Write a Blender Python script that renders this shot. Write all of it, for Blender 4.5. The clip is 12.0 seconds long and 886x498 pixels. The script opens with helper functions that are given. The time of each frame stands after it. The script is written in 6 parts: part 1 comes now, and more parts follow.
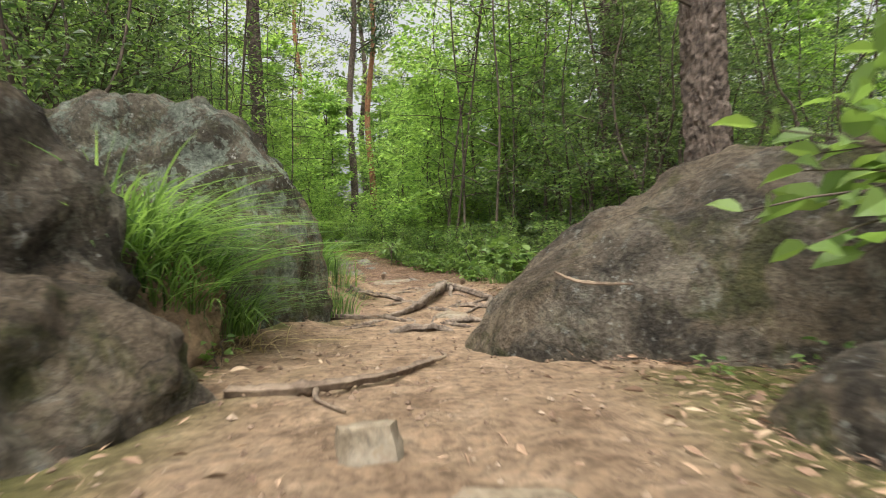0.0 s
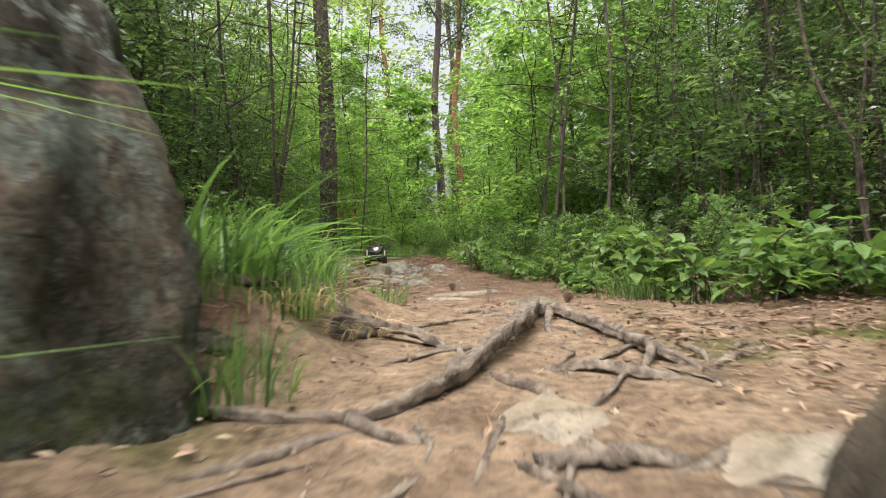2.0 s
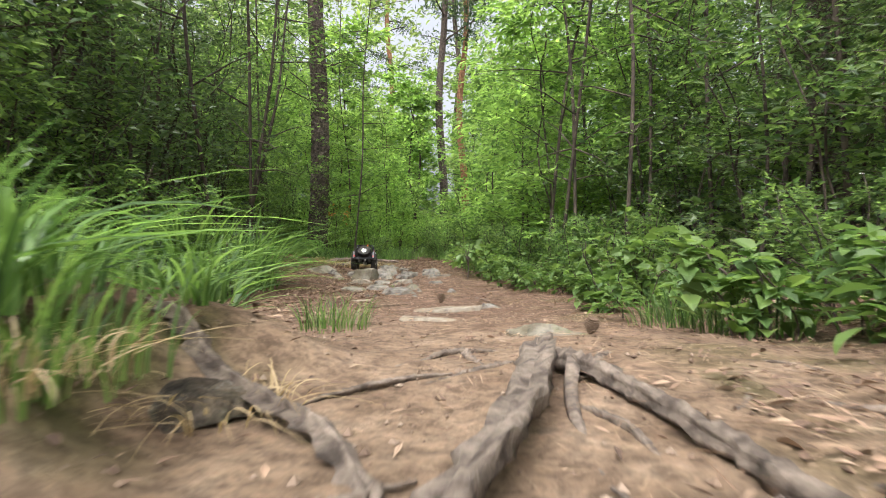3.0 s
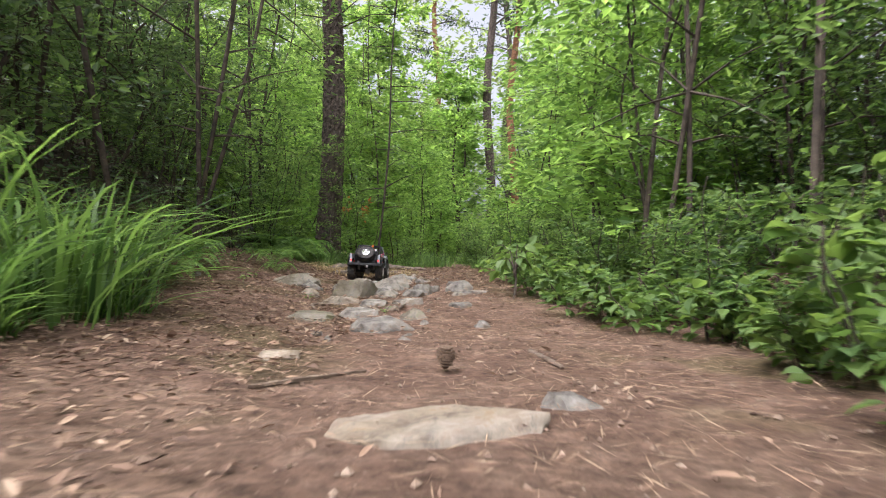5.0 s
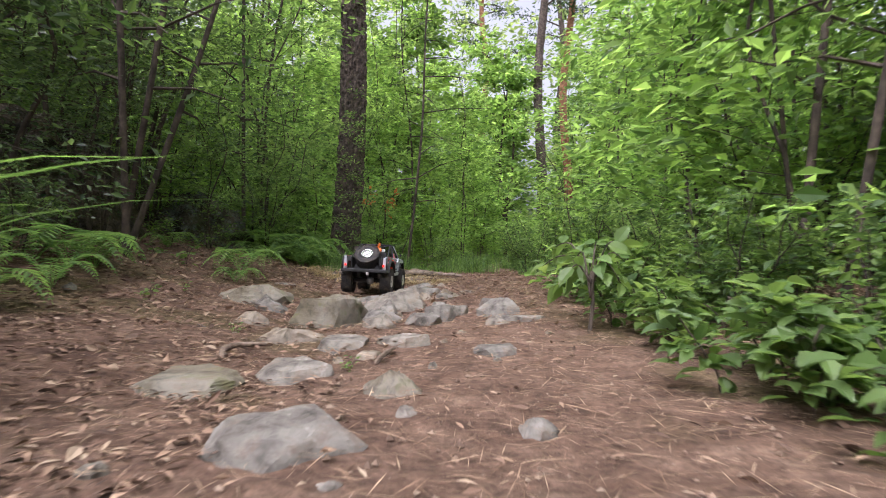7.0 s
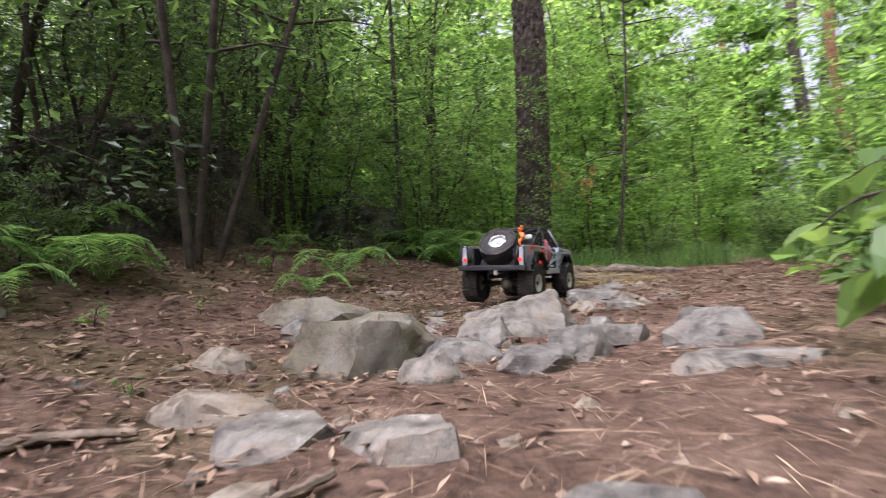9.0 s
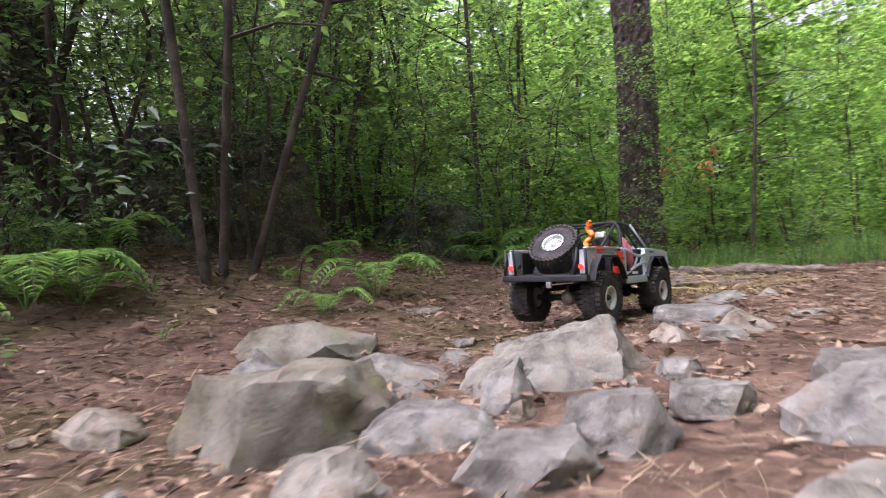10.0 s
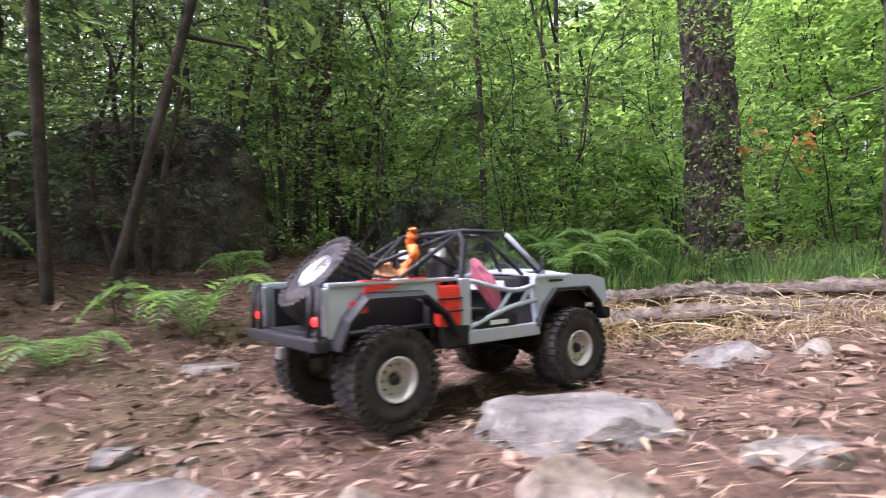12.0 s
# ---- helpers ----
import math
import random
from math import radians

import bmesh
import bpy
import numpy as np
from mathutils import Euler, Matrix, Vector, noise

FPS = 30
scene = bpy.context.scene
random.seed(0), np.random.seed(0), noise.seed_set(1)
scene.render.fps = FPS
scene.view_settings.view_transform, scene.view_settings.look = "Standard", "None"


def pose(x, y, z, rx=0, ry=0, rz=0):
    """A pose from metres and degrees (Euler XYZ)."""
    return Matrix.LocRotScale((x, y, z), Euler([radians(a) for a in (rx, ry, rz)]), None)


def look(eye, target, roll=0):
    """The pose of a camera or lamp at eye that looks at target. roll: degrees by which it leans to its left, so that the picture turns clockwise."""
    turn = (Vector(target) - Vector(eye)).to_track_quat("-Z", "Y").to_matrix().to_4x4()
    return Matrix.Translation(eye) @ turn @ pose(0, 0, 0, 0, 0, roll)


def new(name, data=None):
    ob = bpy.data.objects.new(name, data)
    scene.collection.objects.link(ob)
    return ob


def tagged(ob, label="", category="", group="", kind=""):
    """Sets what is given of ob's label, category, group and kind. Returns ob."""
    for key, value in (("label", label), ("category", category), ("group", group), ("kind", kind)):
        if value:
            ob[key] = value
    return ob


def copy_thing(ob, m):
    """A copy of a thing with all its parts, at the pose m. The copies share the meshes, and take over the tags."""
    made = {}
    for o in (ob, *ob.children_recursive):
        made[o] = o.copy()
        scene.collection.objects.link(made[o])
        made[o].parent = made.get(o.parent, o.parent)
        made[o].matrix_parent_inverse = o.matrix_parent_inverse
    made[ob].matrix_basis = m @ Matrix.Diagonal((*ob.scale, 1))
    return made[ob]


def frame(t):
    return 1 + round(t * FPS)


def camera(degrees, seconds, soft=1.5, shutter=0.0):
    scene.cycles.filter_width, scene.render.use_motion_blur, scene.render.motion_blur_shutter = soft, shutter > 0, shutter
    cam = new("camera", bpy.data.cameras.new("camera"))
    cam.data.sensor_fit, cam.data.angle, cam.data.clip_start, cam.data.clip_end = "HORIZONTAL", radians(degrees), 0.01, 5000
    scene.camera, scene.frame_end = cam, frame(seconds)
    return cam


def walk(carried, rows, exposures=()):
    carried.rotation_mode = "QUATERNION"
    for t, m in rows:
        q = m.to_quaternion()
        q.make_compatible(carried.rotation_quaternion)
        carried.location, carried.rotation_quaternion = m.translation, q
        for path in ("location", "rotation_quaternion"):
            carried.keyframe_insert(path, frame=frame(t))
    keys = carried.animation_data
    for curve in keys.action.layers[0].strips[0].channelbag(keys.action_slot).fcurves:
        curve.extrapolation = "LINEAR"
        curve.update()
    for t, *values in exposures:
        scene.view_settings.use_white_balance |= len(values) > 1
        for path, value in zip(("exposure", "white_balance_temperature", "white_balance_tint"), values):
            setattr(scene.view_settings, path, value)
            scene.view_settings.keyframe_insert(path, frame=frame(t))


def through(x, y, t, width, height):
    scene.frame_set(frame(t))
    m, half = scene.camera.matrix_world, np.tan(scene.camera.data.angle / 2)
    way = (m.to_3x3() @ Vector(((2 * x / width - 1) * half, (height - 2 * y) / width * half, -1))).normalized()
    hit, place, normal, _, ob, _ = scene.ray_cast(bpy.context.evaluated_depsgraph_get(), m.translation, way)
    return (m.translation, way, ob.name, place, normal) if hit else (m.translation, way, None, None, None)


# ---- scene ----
# Camera and its way along the trail
cam = camera(75.8, 12.0, soft=1.0, shutter=0.5)
PATH = [
    (0, (0.008, 0.061, 0.23), (0.009, 2.061, 0.243), -1.0),
    (0.5, (0.014, 0.413, 0.219), (-0.083, 2.411, 0.233), -1.4),
    (1, (0.023, 0.757, 0.195), (-0.205, 2.744, 0.224), -1.7),
    (1.5, (0.02, 1.138, 0.181), (-0.285, 3.114, 0.219), -1.7),
    (2, (0.024, 1.469, 0.185), (-0.305, 3.441, 0.232), -1.6),
    (2.5, (0.021, 1.801, 0.202), (-0.314, 3.773, 0.25), -0.8),
    (3, (0.006, 2.087, 0.205), (-0.338, 4.057, 0.26), -0.4),
    (3.2, (-0.003, 2.208, 0.212), (-0.357, 4.175, 0.269), -0.4),
    (4.8, (-0.182, 3.622, 0.22), (-0.668, 5.56, 0.305), 0.6),
    (5, (-0.197, 3.758, 0.214), (-0.711, 5.689, 0.299), 0.6),
    (5.5, (-0.247, 4.061, 0.218), (-0.835, 5.971, 0.305), 0.6),
    (6, (-0.295, 4.33, 0.233), (-0.926, 6.226, 0.32), 0.8),
    (6.5, (-0.366, 4.614, 0.251), (-1.011, 6.505, 0.343), 1.0),
    (6.7, (-0.394, 4.725, 0.258), (-1.044, 6.614, 0.349), 1.1),
    (8.3, (-0.52, 5.577, 0.236), (-1.58, 7.269, 0.336), -1.2),
    (8.5, (-0.54, 5.67, 0.237), (-1.684, 7.308, 0.339), -1.4),
    (9, (-0.601, 5.9, 0.237), (-1.967, 7.356, 0.346), -1.9),
    (9.5, (-0.677, 6.111, 0.249), (-2.198, 7.404, 0.366), -2.6),
    (10, (-0.735, 6.322, 0.265), (-2.375, 7.46, 0.391), -2.9),
    (10.5, (-0.802, 6.53, 0.295), (-2.551, 7.491, 0.428), -2.9),
    (11, (-0.87, 6.741, 0.313), (-2.666, 7.61, 0.449), -3.0),
    (11.5, (-0.914, 6.95, 0.326), (-2.739, 7.756, 0.454), -2.8),
    (12, (-0.936, 7.143, 0.322), (-2.776, 7.914, 0.454), -2.6),
]
EXPOSURES = [(0, 0.97, 6700, 7), (3, 1.25, 6250, 11), (6, 1.24, 6000, 21), (9, 1.38, 5800, 25), (12, 2.15, 5600, 35)]
walk(cam, [(t, look(eye, target, roll)) for t, eye, target, roll in PATH], EXPOSURES)

# World: a bright, overcast summer sky with a soft, weak sun
SUN_ELEVATION, SUN_TURN = radians(58), radians(200)
world = bpy.data.worlds.new("overcast_sky")
scene.world = world
world.use_nodes = True
wt = world.node_tree
sky = wt.nodes.new("ShaderNodeTexSky")
sky.sky_type, sky.sun_disc = "NISHITA", False
sky.sun_elevation, sky.sun_rotation = SUN_ELEVATION, SUN_TURN
sky.air_density, sky.dust_density, sky.ozone_density = 1.0, 10.0, 0.3
veil = wt.nodes.new("ShaderNodeHueSaturation")
veil.inputs["Saturation"].default_value, veil.inputs["Value"].default_value = 0.22, 1.15
wt.links.new(sky.outputs[0], veil.inputs["Color"])
wt.links.new(veil.outputs[0], wt.nodes["Background"].inputs[0])
wt.nodes["Background"].inputs[1].default_value = 0.15
sun = new("sun", bpy.data.lights.new("sun", "SUN"))
sun.data.energy, sun.data.angle, sun.data.color = 1.0, radians(50), (1.0, 0.97, 0.92)
sun.matrix_basis = look((4, -8, 20), (0, 4, 0))


# ---- materials ----
def shader(name, rough=0.7, metal=0.0, spec=0.4):
    m = bpy.data.materials.new(name)
    m.use_nodes = True
    b = m.node_tree.nodes["Principled BSDF"]
    b.inputs["Roughness"].default_value, b.inputs["Metallic"].default_value = rough, metal
    b.inputs["Specular IOR Level"].default_value = spec
    return m, m.node_tree.nodes, m.node_tree.links, b


def rgb(c):
    return (*c, 1.0)


def mixed(n, l, fac, a, b, blend="MIX"):
    x = n.new("ShaderNodeMix")
    x.data_type, x.blend_type = "RGBA", blend
    for socket, v in ((x.inputs[0], fac), (x.inputs[6], a), (x.inputs[7], b)):
        if hasattr(v, "is_output"):
            l.new(v, socket)
        elif isinstance(v, tuple):
            socket.default_value = rgb(v)
        else:
            socket.default_value = v
    return x.outputs[2]


def ramp(n, l, source, stops):
    r = n.new("ShaderNodeValToRGB")
    l.new(source, r.inputs[0])
    e = r.color_ramp.elements
    while len(e) < len(stops):
        e.new(0.5)
    for i, (p, c) in enumerate(stops):
        e[i].position, e[i].color = p, rgb(c) if isinstance(c, tuple) else (c, c, c, 1)
    return r.outputs[0]


def noisy(n, l, scale, detail=4, rough=0.6, coord="Object", distort=0.0):
    c = n.new("ShaderNodeTexCoord")
    t = n.new("ShaderNodeTexNoise")
    t.inputs["Scale"].default_value, t.inputs["Detail"].default_value = scale, detail
    t.inputs["Roughness"].default_value, t.inputs["Distortion"].default_value = rough, distort
    l.new(c.outputs[coord], t.inputs["Vector"])
    return t.outputs[0]


def bumped(n, l, b, height, strength, distance):
    k = n.new("ShaderNodeBump")
    k.inputs["Strength"].default_value, k.inputs["Distance"].default_value = strength, distance
    l.new(height, k.inputs["Height"])
    l.new(k.outputs[0], b.inputs["Normal"])


def surface(name, low, high, scale, rough=0.8, bump=0.4, fine=60, depth=0.004, metal=0.0, speck=None, spec=0.4, vary=0.0):
    """Two tones by broad patches, mottled by fine grain, with fine relief."""
    m, n, l, b = shader(name, rough, metal, spec)
    broad, grain = noisy(n, l, scale, 5), noisy(n, l, fine, 6, 0.7)
    col = mixed(n, l, ramp(n, l, broad, [(0.35, 0.0), (0.65, 1.0)]), low, high)
    col = mixed(n, l, 0.6, col, ramp(n, l, grain, [(0.3, 0.45), (0.7, 1.0)]), "MULTIPLY")
    if speck:
        col = mixed(n, l, ramp(n, l, noisy(n, l, speck[1], 3, 0.7), [(speck[2], 0.0), (speck[2] + 0.08, 1.0)]), col, speck[0])
    if vary:
        col = mixed(n, l, 0.75, col, ramp(n, l, noisy(n, l, 30, 9, 0.78, distort=0.5), [(0.37, 0.35), (0.50, 1.0)]), "MULTIPLY")
        col = mixed(n, l, ramp(n, l, noisy(n, l, 5.5, 5, 0.6), [(0.45, 0.0), (0.62, 0.35)]), col, (0.25, 0.24, 0.215))
        col = mixed(n, l, ramp(n, l, noisy(n, l, 15, 6, 0.7, distort=0.5), [(0.52, 0.0), (0.66, 0.65)]), col, (0.17, 0.12, 0.085))
        info = n.new("ShaderNodeObjectInfo")
        col = mixed(n, l, vary, col, ramp(n, l, info.outputs["Random"], [(0.0, (0.3, 0.26, 0.2)), (0.5, (0.72, 0.7, 0.66)), (1.0, (1.0, 0.86, 0.62))]), "MULTIPLY")
    l.new(col, b.inputs["Base Color"])
    bumped(n, l, b, grain, bump, depth)
    return m


def leafy(name, low, high, through, rough=0.5, spec=0.35):
    """Leaves: each one its own tone, with light shining through."""
    m, n, l, b = shader(name, rough, 0.0, spec)
    geo, info = n.new("ShaderNodeNewGeometry"), n.new("ShaderNodeObjectInfo")
    col = ramp(n, l, geo.outputs["Random Per Island"], [(0.0, low), (0.55, tuple((a + c) / 2 for a, c in zip(low, high))), (1.0, high)])
    col = mixed(n, l, 0.5, col, ramp(n, l, info.outputs["Random"], [(0.0, (0.62, 0.72, 0.6)), (1.0, (1.0, 0.95, 0.8))]), "MULTIPLY")
    l.new(col, b.inputs["Base Color"])
    t = n.new("ShaderNodeBsdfTranslucent")
    l.new(mixed(n, l, 1.0, col, (2.8, 2.7, 1.8), "MULTIPLY"), t.inputs[0])
    x = n.new("ShaderNodeMixShader")
    x.inputs[0].default_value = through
    l.new(b.outputs[0], x.inputs[1])
    l.new(t.outputs[0], x.inputs[2])
    l.new(x.outputs[0], n["Material Output"].inputs[0])
    return m


def island(name, stops, rough=0.85):
    """Small loose pieces, each its own tone."""
    m, n, l, b = shader(name, rough)
    geo = n.new("ShaderNodeNewGeometry")
    l.new(ramp(n, l, geo.outputs["Random Per Island"], stops), b.inputs["Base Color"])
    return m


def plain(name, c, rough=0.5, metal=0.0, grain=0.25):
    """Small painted, rubber or plastic parts, lightly dusty."""
    m, n, l, b = shader(name, rough, metal)
    dust = noisy(n, l, 45, 5, 0.7)
    col = mixed(n, l, ramp(n, l, dust, [(0.45, 0.0), (0.75, grain)]), c, (0.30, 0.22, 0.15))
    l.new(col, b.inputs["Base Color"])
    return m


def lit(name, c, power):
    m, n, l, b = shader(name, 0.3)
    b.inputs["Base Color"].default_value, b.inputs["Emission Color"].default_value = rgb(c), rgb(c)
    b.inputs["Emission Strength"].default_value = power
    return m


def ground_material():
    m, n, l, b = shader("trail_soil", 0.95, 0.0, 0.2)
    c = n.new("ShaderNodeTexCoord")
    s = n.new("ShaderNodeSeparateXYZ")
    l.new(c.outputs["Object"], s.inputs[0])
    broad, mid, grain = noisy(n, l, 1.6, 5), noisy(n, l, 9, 6, 0.65), noisy(n, l, 140, 6, 0.75)
    sand = ramp(n, l, mid, [(0.3, (0.17, 0.112, 0.07)), (0.55, (0.325, 0.226, 0.15)), (0.75, (0.44, 0.33, 0.235))])
    red = ramp(n, l, mid, [(0.3, (0.105, 0.061, 0.041)), (0.55, (0.19, 0.119, 0.082)), (0.75, (0.29, 0.197, 0.14))])
    humus = ramp(n, l, mid, [(0.3, (0.09, 0.053, 0.037)), (0.7, (0.23, 0.14, 0.098))])
    along = n.new("ShaderNodeMath")
    along.operation = "MULTIPLY_ADD"
    l.new(broad, along.inputs[0])
    along.inputs[1].default_value = 2.2
    l.new(s.outputs["Y"], along.inputs[2])
    rng = n.new("ShaderNodeMapRange")
    l.new(along.outputs[0], rng.inputs[0])
    rng.inputs[1].default_value, rng.inputs[2].default_value = 3.8, 5.8
    col = mixed(n, l, rng.outputs[0], sand, red)
    # away from the trodden trail the soil turns to dark humus and moss
    side = n.new("ShaderNodeAttribute")
    side.attribute_name = "off_trail"
    col = mixed(n, l, side.outputs["Fac"], col, humus)
    moss = n.new("ShaderNodeAttribute")
    moss.attribute_name = "moss_cover"
    col = mixed(n, l, moss.outputs["Fac"], col, mixed(n, l, mid, (0.05, 0.058, 0.014), (0.15, 0.15, 0.04)))
    col = mixed(n, l, 0.85, col, ramp(n, l, noisy(n, l, 42, 7, 0.7, distort=0.4), [(0.38, 0.45), (0.56, 1.0), (0.72, (1.25, 1.2, 1.15))]), "MULTIPLY")
    col = mixed(n, l, 0.7, col, ramp(n, l, grain, [(0.3, 0.5), (0.7, 1.0)]), "MULTIPLY")
    l.new(col, b.inputs["Base Color"])
    bumped(n, l, b, noisy(n, l, 70, 9, 0.74, distort=0.3), 0.9, 0.012)
    return m


def boulder_material(name, low, high, lichen, crust=0.5, soil=0.5):
    m, n, l, b = shader(name, 0.93, 0.0, 0.25)
    col = mixed(n, l, ramp(n, l, noisy(n, l, 3.0, 6, 0.65), [(0.42, 0.0), (0.56, 1.0)]), low, high)
    # lichen crusts with ragged rims
    col = mixed(n, l, ramp(n, l, noisy(n, l, 11, 8, 0.72, distort=0.4), [(0.62 - 0.2 * crust, 0.0), (0.66 - 0.2 * crust, 0.85)]), col, lichen)
    col = mixed(n, l, ramp(n, l, noisy(n, l, 42, 4, 0.65), [(0.60, 0.0), (0.64, 0.8)]), col, (0.44, 0.44, 0.40))
    col = mixed(n, l, ramp(n, l, noisy(n, l, 19, 6, 0.7, distort=0.8), [(0.60, 0.0), (0.68, 0.65)]), col, (0.055, 0.047, 0.038))
    # blown soil and moss that settle on ledges
    geo, sep, lie = n.new("ShaderNodeNewGeometry"), n.new("ShaderNodeSeparateXYZ"), n.new("ShaderNodeMath")
    l.new(geo.outputs["Normal"], sep.inputs[0])
    lie.operation = "MULTIPLY_ADD"
    l.new(sep.outputs["Z"], lie.inputs[0])
    lie.inputs[1].default_value = 0.16
    l.new(noisy(n, l, 2.6, 7, 0.7, distort=0.8), lie.inputs[2])
    col = mixed(n, l, ramp(n, l, lie.outputs[0], [(0.66 - 0.14 * soil, 0.0), (0.76 - 0.14 * soil, 0.8)]), col, (0.25, 0.19, 0.13))
    col = mixed(n, l, ramp(n, l, noisy(n, l, 4.3, 6, 0.68, distort=0.6), [(0.53, 0.0), (0.63, 0.85)]), col, (0.10, 0.105, 0.032))
    col = mixed(n, l, 0.9, col, ramp(n, l, noisy(n, l, 7, 8, 0.75), [(0.40, 0.35), (0.58, 1.0)]), "MULTIPLY")
    # hairline cracks
    c, web = n.new("ShaderNodeTexCoord"), n.new("ShaderNodeTexVoronoi")
    web.feature = "DISTANCE_TO_EDGE"
    web.inputs["Scale"].default_value = 9.0
    bent = n.new("ShaderNodeVectorMath")
    bent.operation = "MULTIPLY_ADD"
    tex = n.new("ShaderNodeTexNoise")
    tex.inputs["Scale"].default_value, tex.inputs["Detail"].default_value = 6.0, 5
    l.new(c.outputs["Object"], tex.inputs["Vector"])
    l.new(tex.outputs["Color"], bent.inputs[0])
    bent.inputs[1].default_value = (0.35, 0.35, 0.35)
    l.new(c.outputs["Object"], bent.inputs[2])
    l.new(bent.outputs[0], web.inputs["Vector"])
    col = mixed(n, l, 0.6, col, ramp(n, l, web.outputs["Distance"], [(0.0, 0.3), (0.05, 1.0)]), "MULTIPLY")
    grain = noisy(n, l, 90, 7, 0.75)
    col = mixed(n, l, 0.75, col, ramp(n, l, grain, [(0.36, 0.22), (0.60, 1.0)]), "MULTIPLY")
    l.new(col, b.inputs["Base Color"])
    pits = n.new("ShaderNodeMath")
    pits.operation = "MULTIPLY_ADD"
    l.new(noisy(n, l, 24, 8, 0.72, distort=0.3), pits.inputs[0])
    pits.inputs[1].default_value = 2.6
    l.new(grain, pits.inputs[2])
    bumped(n, l, b, pits.outputs[0], 1.0, 0.03)
    return m


SOIL = ground_material()
GREY_ROCK = surface("grey_sandstone", (0.123, 0.11, 0.0926), (0.26, 0.242, 0.213), 14, 0.9, 0.8, 80, 0.007, speck=((0.303, 0.289, 0.26), 26, 0.62), vary=0.35)
TAN_ROCK = surface("tan_sandstone", (0.17, 0.132, 0.0892), (0.315, 0.264, 0.196), 12, 0.9, 0.6, 90, 0.005, speck=((0.187, 0.128, 0.068), 22, 0.60), vary=0.2)
MOSS_ROCK = surface("mossy_rock", (0.119, 0.102, 0.0638), (0.23, 0.2, 0.149), 10, 0.93, 0.7, 100, 0.006, speck=((0.13, 0.125, 0.055), 17, 0.56), vary=0.2)
BOULDER_GREY = boulder_material("lichened_boulder", (0.085, 0.072, 0.05), (0.27, 0.24, 0.185), (0.30, 0.35, 0.29), 0.66, 0.5)
BOULDER_BROWN = boulder_material("brown_boulder", (0.085, 0.07, 0.054), (0.30, 0.255, 0.20), (0.33, 0.31, 0.25), 0.3, 0.85)
PINE_BARK = surface("pine_bark", (0.028, 0.021, 0.017), (0.15, 0.115, 0.094), 34, 0.95, 0.8, 130, 0.008)
RED_BARK = surface("red_pine_bark", (0.16, 0.075, 0.04), (0.34, 0.17, 0.09), 14, 0.9, 0.6, 70, 0.008)
THIN_BARK = surface("thin_bark", (0.03, 0.022, 0.016), (0.095, 0.072, 0.053), 18, 0.9, 0.5, 90, 0.003)
ROOT_BARK = surface("root_bark", (0.075, 0.055, 0.042), (0.29, 0.23, 0.18), 34, 0.92, 1.0, 160, 0.006)
DEAD_WOOD = surface("dead_wood", (0.10, 0.07, 0.05), (0.24, 0.18, 0.13), 30, 0.92, 0.6, 150, 0.003)
LIGHT_LEAF = leafy("light_leaf", (0.055, 0.105, 0.034), (0.22, 0.335, 0.105), 0.6)
MID_LEAF = leafy("mid_leaf", (0.032, 0.064, 0.024), (0.155, 0.235, 0.08), 0.54)
DARK_LEAF = leafy("dark_glossy_leaf", (0.02, 0.042, 0.018), (0.115, 0.17, 0.07), 0.44, 0.3, 0.6)
BRIGHT_LEAF = leafy("bright_leaf", (0.05, 0.095, 0.03), (0.13, 0.20, 0.06), 0.4)
GRASS = leafy("grass_blade", (0.025, 0.055, 0.018), (0.15, 0.25, 0.075), 0.4, 0.45)
DRY_GRASS = leafy("dry_grass", (0.24, 0.175, 0.105), (0.44, 0.35, 0.23), 0.2, 0.7)
# Leaves of the far woods: paler and greyer, distance haze mixed into their colour
HAZY_LEAF = leafy("hazy_leaf", (0.085, 0.125, 0.06), (0.23, 0.30, 0.13), 0.56)
FERN_LEAF = leafy("fern_leaf", (0.05, 0.10, 0.035), (0.17, 0.27, 0.09), 0.45)
NEEDLE = leafy("pine_needle", (0.02, 0.045, 0.018), (0.055, 0.095, 0.03), 0.2)
LITTER = island("leaf_litter_tones", [(0.0, (0.065, 0.04, 0.027)), (0.3, (0.135, 0.082, 0.054)), (0.6, (0.215, 0.138, 0.09)), (0.88, (0.275, 0.185, 0.122)), (1.0, (0.31, 0.24, 0.165))])
NEEDLES = island("fallen_needle_tones", [(0.0, (0.12, 0.068, 0.04)), (0.5, (0.23, 0.145, 0.088)), (1.0, (0.42, 0.31, 0.20))])
GRIT = island("grit_tones", [(0.0, (0.085, 0.0536, 0.0357)), (0.6, (0.17, 0.116, 0.0799)), (1.0, (0.246, 0.187, 0.136))])
CONE_SCALE = surface("cone_scale", (0.06, 0.036, 0.022), (0.19, 0.125, 0.08), 60, 0.8, 0.4, 200, 0.001)
DEAD_LEAF = leafy("withered_leaf", (0.25, 0.09, 0.025), (0.42, 0.18, 0.06), 0.3, 0.7)


# ---- building helpers ----
def link_mesh(name, verts, faces, material, parent=None, label="", smooth=False):
    me = bpy.data.meshes.new(name)
    me.from_pydata(verts if isinstance(verts, list) else verts.tolist(), [], faces if isinstance(faces, list) else faces.tolist())
    if smooth:
        me.polygons.foreach_set("use_smooth", [True] * len(me.polygons))
    me.materials.append(material)
    me.update()
    ob = new(name, me)
    if parent:
        ob.parent = parent
    return tagged(ob, label)


